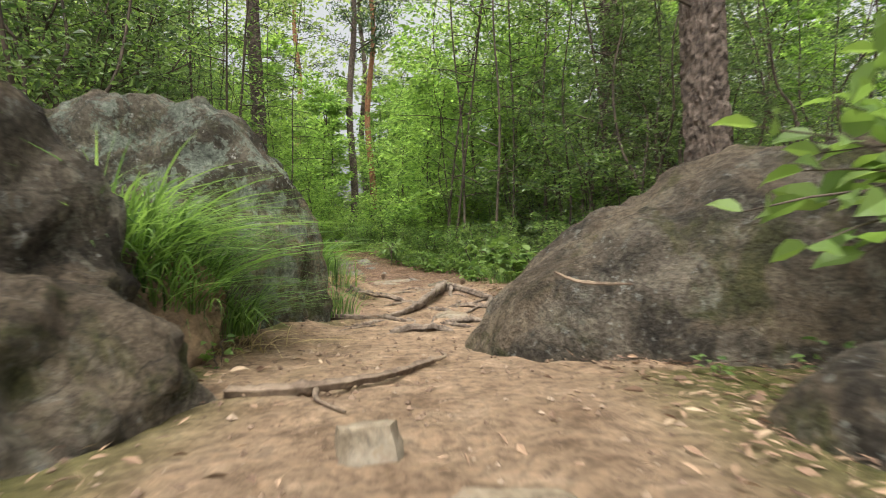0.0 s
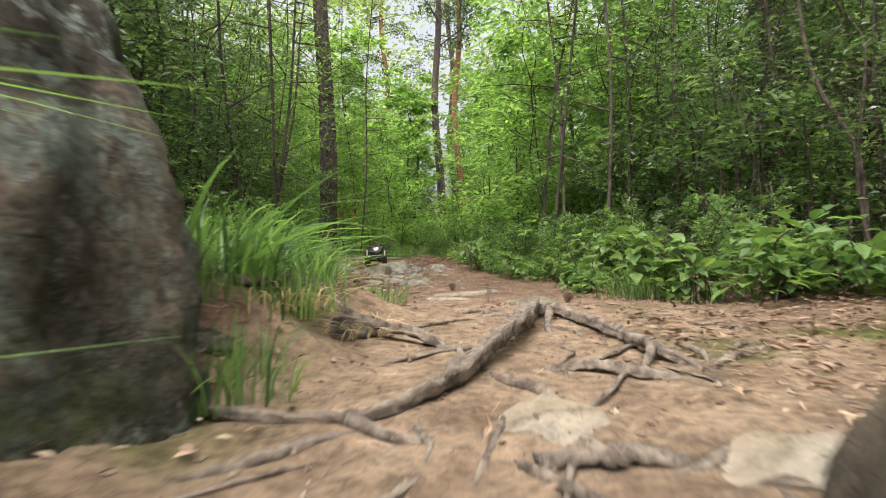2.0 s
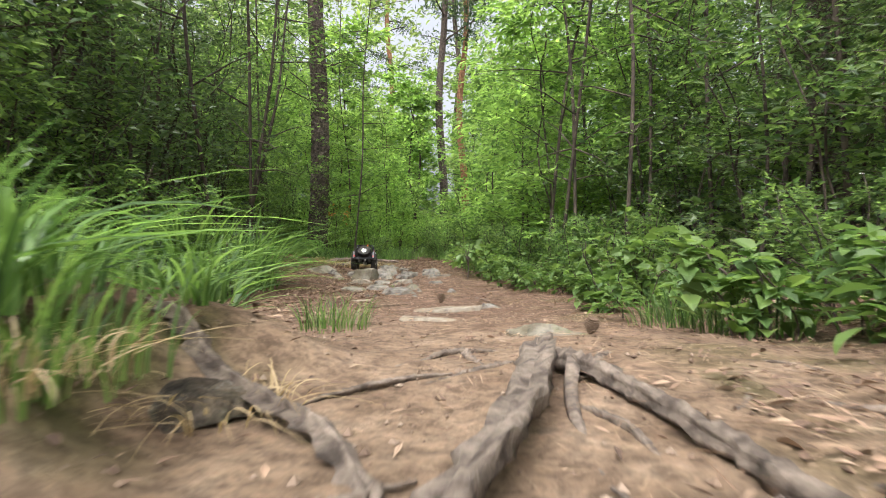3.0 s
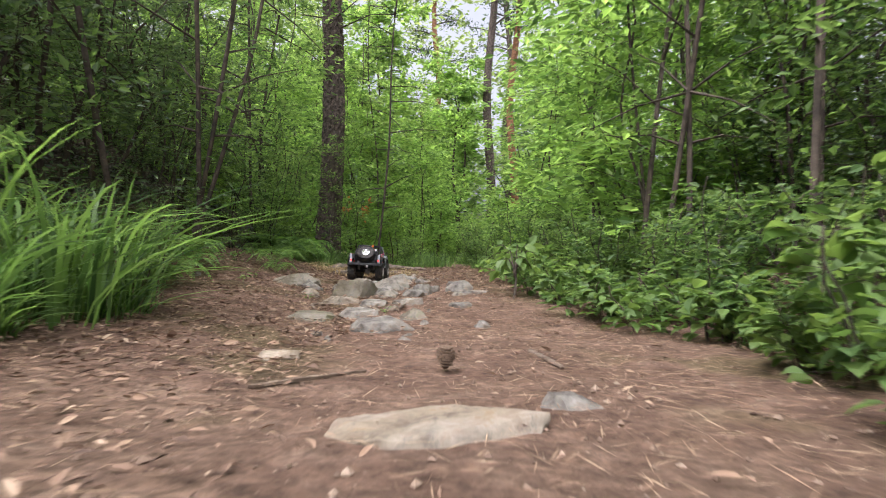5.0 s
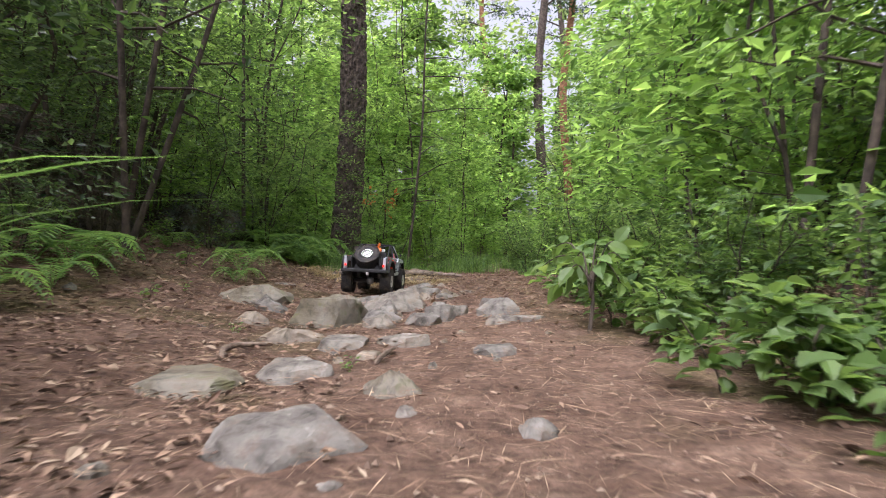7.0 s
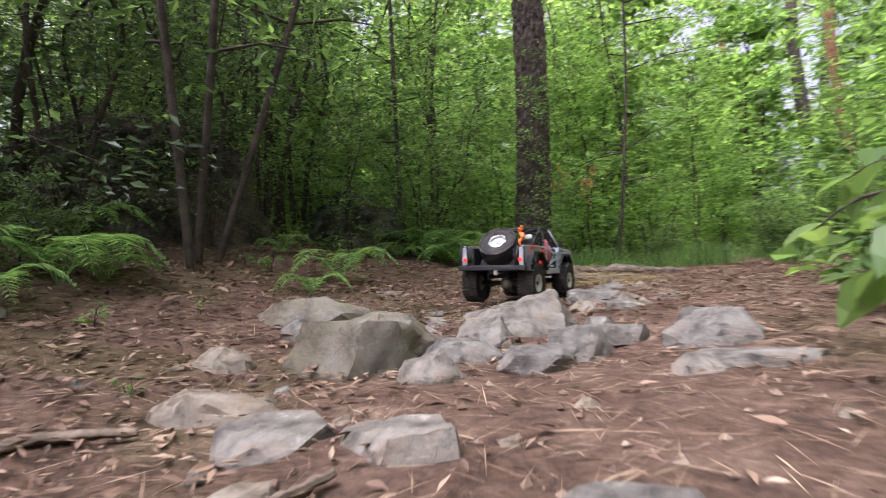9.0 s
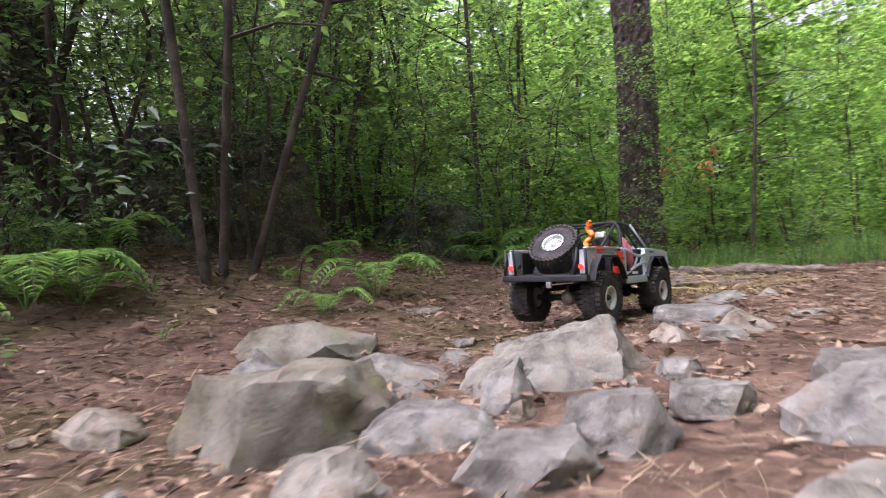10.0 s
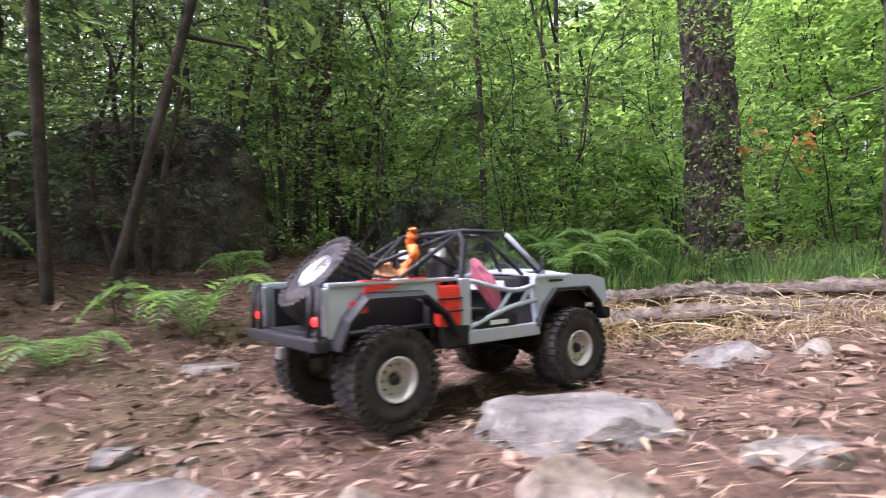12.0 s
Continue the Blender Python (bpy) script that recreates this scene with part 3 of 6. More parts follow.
wood("tree_root", on_land([(-0.58, 2.10, -0.01), (-0.45, 2.14, 0.004), (-0.22, 2.13, 0.006), (-0.11, 2.25, 0.02), (-0.06, 2.45, 0.03), (-0.005, 2.76, 0.034), (0.0, 3.12, 0.022), (-0.02, 3.3, -0.02)]),
     [0.006, 0.009, 0.010, 0.012, 0.014, 0.016, 0.018, 0.015], ROOT_BARK, "thick bare grey-brown root snaking over the sandy trail", "root", 1,
     knots=[(on_land([(-0.20, 2.12, 0.01), (-0.12, 2.08, 0.0), (-0.05, 2.14, -0.01)]), 0.011)])
wood("tree_root", on_land([(0.0, 3.13, 0.01), (0.06, 2.98, 0.022), (0.13, 2.80, 0.02), (0.19, 2.60, 0.014), (0.23, 2.48, 0.01), (0.30, 2.37, -0.01)]),
     [0.016, 0.015, 0.013, 0.012, 0.010, 0.007], ROOT_BARK, "forked bare root with a knobbly end", "root", 2,
     knots=[(on_land([(0.19, 2.6, 0.01), (0.21, 2.5, 0.02), (0.18, 2.40, 0.0)]), 0.013), (on_land([(0.05, 3.0, 0.02), (0.04, 2.8, 0.0), (0.06, 2.62, -0.01)]), 0.012)])
wood("tree_root", on_land([(-0.17, 1.75, -0.012), (-0.11, 1.83, 0.006), (-0.01, 1.84, 0.006), (0.04, 1.80, -0.012)]), [0.008, 0.014, 0.013, 0.008], ROOT_BARK, "short arched root in the sand", "root", 3)
wood("tree_root", on_land([(0.02, 2.4, -0.006), (0.1, 2.41, 0.003), (0.17, 2.37, 0.002), (0.27, 2.33, -0.012)]), [0.008, 0.011, 0.012, 0.009], ROOT_BARK, "gnarled root across the trail", "root", 4)
wood("tree_root", on_land([(0.02, 2.03, 0.0), (0.09, 2.035, 0.008), (0.18, 2.06, -0.01)]), [0.012, 0.014, 0.010], ROOT_BARK, "stubby root beside flat stones", "root", 5)
wood("tree_root", on_land([(-0.75, 2.95, -0.01), (-0.55, 2.88, 0.015), (-0.42, 2.80, 0.015), (-0.22, 2.66, 0.01), (-0.12, 2.5, -0.012)]), [0.010, 0.014, 0.015, 0.013, 0.008], ROOT_BARK, "mossy root along the grass edge", "root", 6)
wood("tree_root", on_land([(-2.42, 8.12, -0.02), (-2.28, 8.22, 0.05), (-2.22, 8.45, 0.065), (-2.16, 8.72, 0.045), (-2.02, 9.05, 0.02), (-1.9, 9.4, -0.03)]), [0.015, 0.026, 0.03, 0.026, 0.02, 0.012], ROOT_BARK, "thick weathered root across the upper trail", "root", 7,
     knots=[(on_land([(-2.2, 8.5, 0.05), (-2.05, 8.62, 0.02), (-1.85, 8.85, 0.0)]), 0.022)])
wood("tree_root", on_land([(-2.28, 7.9, -0.02), (-2.13, 7.98, 0.02), (-2.05, 8.15, 0.035), (-1.97, 8.4, 0.02), (-1.85, 8.6, -0.02)]), [0.012, 0.022, 0.024, 0.02, 0.012], ROOT_BARK, "pale flaking root above the stones", "root", 8)
wood("tree_root", on_land([(-2.5, 8.6, 0.0), (-2.3, 8.75, 0.03), (-2.1, 9.0, 0.03), (-1.8, 9.15, 0.0)]), [0.02, 0.028, 0.025, 0.015], ROOT_BARK, "long root half under dry grass", "root", 9)
thin = random.Random(8)
for k in range(34):
    x0, y0, a = thin.uniform(-0.25, 0.45), thin.uniform(2.0, 3.3), thin.uniform(-0.9, 0.9)
    pts = [(x0 + math.sin(a) * s + thin.uniform(-0.015, 0.015), y0 - math.cos(a) * s, -0.004 + 0.008 * math.sin(s * 14)) for s in (0, 0.07, 0.14, 0.22, 0.3)]
    r = thin.uniform(0.003, 0.007)
    wood("thin_root", on_land(pts), [r * 0.6, r, r, r * 0.7, r * 0.3], ROOT_BARK, "thin surface root over the trail soil", "root", 60 + k, 7)
wood("fallen_branch", on_land([(-0.352, 0.995, 0.010), (-0.215, 1.005, 0.012), (-0.10, 1.10, 0.012), (-0.012, 1.265, 0.010)]), [0.008, 0.008, 0.006, 0.005], DEAD_WOOD, "crooked dead branch lying on the sand", "branch", 11,
     knots=[(on_land([(-0.206, 1.008, 0.01), (-0.19, 0.94, 0.008), (-0.136, 0.876, 0.006)]), 0.006), (on_land([(-0.02, 1.25, 0.01), (0.01, 1.28, 0.015), (0.0, 1.3, 0.02)]), 0.005)])
wood("fallen_branch", on_land([(-1.338, 5.946, 0.006), (-1.393, 6.038, 0.008), (-1.35, 6.15, 0.006)]), [0.006, 0.007, 0.005], DEAD_WOOD, "short dead stick beside yellow stone", "branch", 12)
wood("fallen_branch", on_land([(-1.005, 6.06, 0.004), (-1.012, 6.12, 0.012), (-1.02, 6.2, 0.012)]), [0.004, 0.005, 0.003], DEAD_WOOD, "small dead twig among the stones", "branch", 13)
wood("fallen_branch", on_land([(-1.72, 6.90, 0.004), (-1.706, 7.1, 0.006), (-1.675, 7.29, 0.006)]), [0.0028, 0.003, 0.002], DEAD_WOOD, "thin pale stick on the needles", "branch", 14)
wood("fallen_branch", on_land([(-0.80, 4.67, 0.004), (-0.75, 4.73, 0.006), (-0.66, 4.88, 0.004)]), [0.003, 0.004, 0.002], DEAD_WOOD, "thin dark twig on the soil", "branch", 15)
wood("fallen_branch", on_land([(-0.36, 5.24, 0.004), (-0.32, 5.15, 0.006), (-0.265, 5.04, 0.004)]), [0.005, 0.006, 0.004], DEAD_WOOD, "short knobbly stick on the trail", "branch", 16)
wood("fallen_branch", [(0.22, 1.15, 0.19), (0.27, 1.13, 0.17), (0.36, 1.12, 0.165)], [0.002, 0.003, 0.002], DEAD_WOOD, "thin bleached twig caught on the boulder", "branch", 17)


def pine_cone(x, y):
    """A small open cone: a core with rings of scales."""
    top = tagged(new("pine_cone"), "small brown open pine cone on the trail", "pine cone")
    core = bmesh.new()
    bmesh.ops.create_uvsphere(core, u_segments=10, v_segments=8, radius=0.5)
    for v in core.verts:
        v.co = Vector((v.co.x * 0.022, v.co.y * 0.022, v.co.z * 0.046 + 0.026))
    part("core", core, CONE_SCALE, top, smooth=True)
    scale = bmesh.new()
    bmesh.ops.create_cube(scale, size=1.0)
    for v in scale.verts:
        k = 1.25 if v.co.x > 0 else 0.5
        v.co = Vector((v.co.x * 0.012 + 0.013, v.co.y * 0.009 * k, v.co.z * 0.003 * k))
    first = part("scale", scale, CONE_SCALE, top)
    for ring in range(7):
        size = math.sin(math.pi * (ring + 1.3) / 8.6)
        for k in range(9):
            ob = first if ring == k == 0 else new("scale", first.data)
            ob.parent = top
            ob.matrix_basis = pose(0, 0, 0.006 + ring * 0.0068, 0, 0, k * 40 + ring * 20) @ pose(0, 0, 0, 0, -25 + 6 * ring - 10, 0) @ Matrix.Scale(0.45 + 0.55 * size, 4)
    top.matrix_basis = pose(x, y, land_at(x, y), 6, 4, 0)
    return top


cone = pine_cone(-0.507, 4.95)
cone.matrix_basis = cone.matrix_basis @ Matrix.Scale(1.1, 4)
copy_thing(cone, scaled(0.12, 3.58, land_at(0.12, 3.58) + 0.002, 40, 0.9, 20, 0))


# ---- trees ----
def pine(x, y, r, height, label, material=PINE_BARK, lean=(0, 0), seed=1, bow=0.0):
    """A pine: a trunk with cracked bark plates, stubs of dead limbs, and its crown of needles high above."""
    rng = np.random.default_rng(seed)
    top = tagged(new("pine_tree"), label, "tree")
    sides = 64
    zs = np.concatenate([np.arange(-0.15, 3.2, 0.024), np.arange(3.2, height + 0.1, 0.12)])
    rows = len(zs)
    verts = []
    for z in zs:
        cx = lean[0] * z + bow * math.sin(z * 1.1)
        cy = lean[1] * z
        rad = r * (1 - 0.55 * max(z, 0) / height) * (1 + 0.3 * math.exp(-max(z, 0) / 0.15))
        for k in range(sides):
            a = 2 * math.pi * k / sides
            q = Vector((math.cos(a) * 4.6 * r / 0.14, math.sin(a) * 4.6 * r / 0.14, z * 9.0 + seed * 3))
            d, _ = noise.voronoi(q + noise.noise_vector(q * 1.3) * 0.45)
            edge = min((d[1] - d[0]) * 3.0, 1.0)
            flake = noise.noise(Vector((q.x * 1.2, q.y * 1.2, q.z * 0.5)))
            rr = rad * (0.80 + 0.19 * edge + 0.06 * flake + 0.03 * noise.noise(q * 5))
            verts.append((cx + math.cos(a) * rr, cy + math.sin(a) * rr, z))
    faces = [(i * sides + j, i * sides + (j + 1) % sides, (i + 1) * sides + (j + 1) % sides, (i + 1) * sides + j) for i in range(rows - 1) for j in range(sides)]
    link_mesh("trunk", verts, faces, material, top)
    needles = Soup()
    for k in range(16):
        z = height * (0.5 + 0.5 * k / 16)
        a = rng.uniform(0, 6.28)
        reach = (1.8 - 1.2 * k / 16) * rng.uniform(0.6, 1.1)
        s = np.array([lean[0] * z + bow * math.sin(z * 1.1), lean[1] * z, z])
        e = s + np.array([math.cos(a) * reach, math.sin(a) * reach, rng.uniform(-0.1, 0.5)])
        link_mesh("limb", *tube(smooth_line([s, (s + e) / 2 + (0, 0, 0.1), e], 6), np.linspace(r * 0.22, 0.008, 6), 5), THIN_BARK, top)
        n = 170
        u = rng.uniform(0.35, 1.0, n)
        c = s + (e - s) * u[:, None] + rng.normal(size=(n, 3)) * (0.22, 0.22, 0.12)
        needles.add(*leaf_arrays(c, rng.normal(size=(n, 3)) + (0, 0, 0.4), rng.normal(size=(n, 3)), rng.uniform(0.1, 0.2, n), rng.uniform(0.02, 0.05, n)))
    for k in range(5):
        z, a = height * rng.uniform(0.12, 0.5), rng.uniform(0, 6.28)
        s = np.array([lean[0] * z + bow * math.sin(z * 1.1), lean[1] * z, z])
        link_mesh("limb", *tube(smooth_line([s, s + np.array([math.cos(a), math.sin(a), 0.1]) * rng.uniform(0.2, 0.6)], 4), np.linspace(0.014, 0.004, 4), 5), THIN_BARK, top)
    tagged(needles.link("crown", NEEDLE, top, "dark green needle crown"), kind="stuff")
    top.matrix_basis = pose(x, y, land_at(x, y))
    return top


pine(-3.07, 9.53, 0.14, 9.0, "tall dark pine with cracked bark plates beside the trail", PINE_BARK, (0.01, -0.01), 1, 0.05)
pine(1.40, 3.0, 0.125, 8.0, "stout pine with flaky pinkish-grey bark behind a boulder", PINE_BARK, (-0.02, 0), 2)
pine(1.85, 6.15, 0.13, 9.0, "straight pine with pale flaking bark", PINE_BARK, (0.0, 0), 3)
pine(-2.83, 18.0, 0.13, 12.0, "slender grey pine standing far up the trail", PINE_BARK, (0.012, 0), 4, 0.08)
pine(-2.45, 19.5, 0.12, 13.0, "tall red-barked pine in the distance", RED_BARK, (0.015, 0), 5, 0.1)
pine(-6.4, 26.0, 0.16, 14.0, "tall red-barked pine in the distance", RED_BARK, (-0.01, 0), 6, 0.1)
pine(-3.3, 24.5, 0.15, 13.0, "distant grey pine trunk between green saplings", PINE_BARK, (0.0, 0), 7, 0.1)
pine(-3.75, 6.25, 0.11, 7.0, "dark pine trunk in the shaded thicket", PINE_BARK, (0.02, 0), 8, 0.05)


def sapling(name, height, stems, branches, per, leaf, ratio, material, bark, label, seed, spread_out=0.35, start=0.2, flat=0.5, thick=0.014, reach=0.6, arch=0.0, kind=PLAIN_LEAF, parts=("stem", "crown"), category="tree"):
    """A young broadleaf tree or shrub: crooked stems, side branches and sprays of single leaves."""
    rng = np.random.default_rng(seed)
    top = tagged(new(name), label, category)
    stalks, crown = Soup(), Soup()
    for s in range(stems):
        a = rng.uniform(0, 6.28)
        out = np.array([math.cos(a), math.sin(a), 0]) * spread_out * height * rng.uniform(0.3, 1.0)
        h = height * rng.uniform(0.75, 1.05)
        base = np.array([math.cos(a), math.sin(a), 0]) * 0.04 * stems * rng.uniform(0.2, 1)
        knots = [base + (0, 0, -0.1)] + [base + out * (u**1.4) + (0, 0, h * u) + rng.normal(size=3) * 0.03 * h * (0.4 + u) for u in (0.2, 0.4, 0.6, 0.8, 1.0)]
        line = smooth_line(knots, 18)
        link_mesh(parts[0], *tube(line, np.linspace(thick * rng.uniform(0.7, 1.2), 0.003, 18), 6, 0.06, rng), bark, top, smooth=True)
        for b in range(branches):
            u = start + (1 - start) * (b + rng.uniform(0, 1)) / branches
            p = line[min(int(u * 17), 17)]
            a2 = rng.uniform(0, 6.28)
            d = np.array([math.cos(a2), math.sin(a2), rng.uniform(-0.15, 0.5)])
            L = reach * height * 0.4 * rng.uniform(0.4, 1.0) * (1.15 - 0.6 * u)
            e = p + d * L + (0, 0, -arch * L)
            q = smooth_line([p, (p + e) / 2 + rng.normal(size=3) * 0.06 * L + (0, 0, 0.05 * L), e], 7)
            stalks.add(*tube(q[::3], np.linspace(thick * 0.2, 0.001, 3), 3))
            n = per
            t = rng.uniform(0.12, 1.0, n)
            c = q[0] + (q[-1] - q[0]) * t[:, None]
            sidev = np.cross(d, (0, 0, 1.0))
            sidev /= np.linalg.norm(sidev)
            w = rng.normal(size=n) * 0.24 * L * (1.1 - 0.5 * t)
            c = c + sidev * w[:, None] + rng.normal(size=(n, 3)) * 0.05 * L * (1, 1, 1 - 0.5 * flat) + rng.normal(size=(n, 1)) * (0, 0, 0.03)
            along = d[None] * 0.8 + sidev * np.sign(w)[:, None] * rng.uniform(0.2, 1.1, (n, 1)) + rng.normal(size=(n, 3)) * 0.35 + (0, 0, -0.15)
            up = np.array([0, 0, 1.0]) + rng.normal(size=(n, 3)) * (1 - flat) * 0.9
            ln = leaf * rng.uniform(0.55, 1.2, n)
            crown.add(*leaf_arrays(c, along, up, ln, ln * ratio, kind))
    tagged(stalks.link("branchwork", bark, top), kind="stuff")
    tagged(crown.link(parts[1], material, top), kind="stuff")
    return top


SPOTS = random.Random(77)


def grow(proto, spots, group, lo=0.8, hi=1.2):
    """Sets a plant and its copies on the ground, each turned and sized in its own way."""
    tagged(proto, group=group)
    for k, (x, y, *s) in enumerate(spots):
        m = scaled(x, y, land_at(x, y) - 0.01, SPOTS.uniform(0, 360), s[0] if s else SPOTS.uniform(lo, hi), SPOTS.uniform(-5, 5), SPOTS.uniform(-5, 5))
        if k == 0:
            proto.matrix_basis = m
        else:
            copy_thing(proto, m)


def belt(n, x0, x1, y0, y1, keep, seed, gap=0.0):
    """Scattered spots in a stretch of woodland that keep their distance from the trail."""
    rng, out = random.Random(seed), []
    for _ in range(n * 40):
        x, y = rng.uniform(x0, x1), rng.uniform(y0, y1)
        side = x - float(trail_x(y))
        clear = keep if not isinstance(keep, tuple) else (keep[0] if side < 0 else keep[1])
        if abs(side) > clear and all((x - a) ** 2 + (y - b) ** 2 > gap * gap for a, b in out):
            out.append((x, y))
        if len(out) == n:
            break
    return out


light_tree = sapling("sapling", 3.2, 2, 26, 60, 0.080, 0.46, LIGHT_LEAF, THIN_BARK, "slender sapling with sprays of fresh green leaves", 3, 0.12, 0.08, 0.55, 0.013, 0.85)
mid_tree = sapling("sapling", 3.6, 2, 26, 56, 0.070, 0.46, MID_LEAF, THIN_BARK, "thin-stemmed sapling with mid-green leaves", 4, 0.16, 0.06, 0.5, 0.013, 0.75)
dark_tree = sapling("evergreen_tree", 3.2, 4, 18, 56, 0.052, 0.45, DARK_LEAF, THIN_BARK, "many-stemmed evergreen with small dark glossy leaves", 5, 0.22, 0.12, 0.3, 0.02, 0.65)
bush = sapling("shrub", 0.75, 7, 9, 26, 0.055, 0.5, MID_LEAF, THIN_BARK, "low green shrub under the trees", 6, 0.5, 0.15, 0.3, 0.006, 0.9, category="shrub")
dark_bush = sapling("shrub", 0.9, 7, 10, 30, 0.05, 0.45, DARK_LEAF, THIN_BARK, "low shrub with small dark leaves", 7, 0.5, 0.1, 0.35, 0.007, 0.9, category="shrub")
understory = sapling("bush", 1.5, 5, 13, 34, 0.064, 0.46, MID_LEAF, THIN_BARK, "chest-high woodland bush with small green leaves", 12, 0.35, 0.06, 0.15, 0.010, 0.8, category="bush")
fresh = sapling("bush", 1.3, 5, 12, 34, 0.072, 0.46, LIGHT_LEAF, THIN_BARK, "chest-high woodland bush with fresh light green leaves", 13, 0.4, 0.06, 0.2, 0.010, 0.8, category="bush")
grow(understory, [(-3.4, 8.7), (-4.7, 9.6), (-4.1, 7.2), (-5.5, 7.6), (-6.0, 8.4), (-4.8, 6.2), (-3.3, 5.5), (-2.6, 4.6, 0.9), (1.5, 6.1), (1.3, 7.0), (0.85, 7.5), (1.5, 5.0), (1.7, 7.7), (-2.6, 3.7), (-6.5, 6.5), (-7.0, 7.8), (-6.2, 9.8), (-5.6, 5.4), (-8.0, 9.0), (-7.5, 6.0)], "chest-high bushes")
grow(fresh, [(-3.7, 8.0, 0.8), (-4.0, 9.2), (-4.3, 8.4, 0.9), (-5.2, 8.9), (-3.3, 8.75, 0.6), (-4.9, 7.9), (-3.6, 10.0), (-4.3, 10.2), (-3.3, 10.9), (-4.9, 11.2), (-3.9, 9.5, 0.8), (-5.6, 10.4), (-2.9, 11.3), (0.2, 8.1), (0.0, 9.0), (-0.5, 9.9), (0.7, 8.6), (-1.0, 10.9), (-3.9, 12.4), (-1.5, 12.2), (1.1, 8.0), (-2.9, 13.2), (-2.2, 14.2), (-4.6, 14.2), (-3.3, 16.2), (-1.6, 16.4), (-0.4, 13.4), (-5.8, 13.0), (-6.6, 11.4), (-4.4, 17.5)], "light green bushes")
far_tree = sapling("broadleaf_tree", 7.5, 2, 36, 90, 0.20, 0.5, LIGHT_LEAF, THIN_BARK, "tall light green broadleaf tree further off", 8, 0.08, 0.05, 0.2, 0.06, 0.6)
far_mid = sapling("broadleaf_tree", 8.5, 2, 30, 60, 0.20, 0.5, HAZY_LEAF, THIN_BARK, "tall airy green broadleaf tree further off", 9, 0.08, 0.06, 0.2, 0.07, 0.55)

grow(light_tree, [(0.1, 7.6), (1.4, 7.9), (1.9, 8.4), (1.2, 9.0), (2.9, 7.5), (-0.25, 8.6), (0.5, 8.3), (-0.7, 10.2), (-3.6, 11.6), (-4.2, 10.4), (-0.2, 11.6), (-0.5, 13.6), (-4.0, 13.6), (-2.9, 12.6, 0.8), (-3.4, 15.2), (-0.2, 15.5), (-4.9, 12.4), (-2.1, 20.5), (-5.4, 16.4), (-4.5, 9.2)] + belt(9, -9, 6, 10, 26, 1.3, 5, 1.0), "light green saplings")
grow(mid_tree, [(1.6, 6.3), (-3.55, 8.9), (1.0, 7.6), (-4.76, 10.9), (-3.96, 11.6), (1.2, 9.2), (0.3, 10.3), (-2.85, 9.25, 0.42), (-2.6, 4.2), (-3.05, 7.8, 0.4), (-3.0, 8.3, 0.35), (-3.25, 7.4, 0.4)] + belt(12, -8, 6, 4, 20, (2.1, 1.6), 6, 1.0) + belt(8, -12, -5.5, 3, 12, 1, 18, 1.2), "mid-green saplings")
grow(dark_tree, [(3.6, 5.5), (4.4, 6.6), (3.3, 8.3), (1.9, 6.0), (2.3, 7.2), (-3.0, 4.9), (-3.5, 4.0), (2.3, 5.0), (2.9, 6.3), (1.25, 5.6), (-2.9, 5.6), (1.6, 4.4), (2.4, 3.6), (-2.2, 3.4), (-2.8, 4.4), (-2.3, 2.6), (-3.2, 3.2), (2.7, 2.6), (2.0, 8.6), (-5.4, 6.0)] + belt(12, -8, 8, 0, 12, (3.3, 2.2), 7, 1.0) + belt(14, -12, -5, 3, 13, 1, 17, 1.2), "dark evergreens")
thicket_tree = sapling("evergreen_tree", 3.6, 4, 20, 60, 0.055, 0.45, DARK_LEAF, THIN_BARK, "dark evergreen with thin stems and small glossy leaves", 15, 0.2, 0.13, 0.25, 0.02, 0.75)
grow(thicket_tree, [(-3.45, 7.5, 0.85), (-3.2, 6.3), (-3.1, 5.6), (-4.2, 7.9), (-4.5, 6.9), (-3.9, 6.0), (-4.9, 5.6), (-3.6, 5.0), (-5.0, 8.6), (-5.9, 6.4), (-6.4, 8.0), (-2.9, 4.6), (-7.0, 7.0), (2.4, 5.6), (2.0, 4.9), (1.25, 6.9), (0.95, 7.5, 0.9), (-3.0, 6.95, 0.6), (-3.05, 6.5, 0.7), (-4.5, 7.3), (-3.6, 7.8, 0.9), (-5.6, 7.9)], "thicket evergreens")
grow(bush, [(0.5, 5.7, 0.7), (0.05, 6.4, 0.8), (-0.15, 6.9, 0.8), (0.2, 6.0, 0.9), (-0.35, 7.4, 0.8), (-0.5, 8.0), (-0.8, 8.8), (-2.5, 10.3, 0.7), (0.75, 4.9, 0.7), (-1.95, 5.6, 0.6), (-2.3, 5.3, 0.8), (-1.4, 9.9, 0.8), (-1.6, 11.4), (-3.9, 9.7), (-3.6, 8.9, 0.7), (0.9, 3.9, 0.8)] + belt(46, -7, 4, 3, 16, (1.5, 1.0), 8, 0.5), "low green shrubs")
grow(dark_bush, [(-2.45, 6.2, 0.35), (-2.2, 5.9, 0.35), (-2.65, 6.5, 0.35), (-2.93, 9.36, 0.42), (-3.16, 9.33, 0.4), (-2.85, 9.5, 0.4), (1.0, 5.6), (1.2, 6.4), (1.5, 3.7), (-1.9, 4.2, 0.8), (-1.6, 3.4, 0.8)] + belt(30, -7, 5, 0, 12, (2.1, 1.6), 9, 0.5), "low dark shrubs")
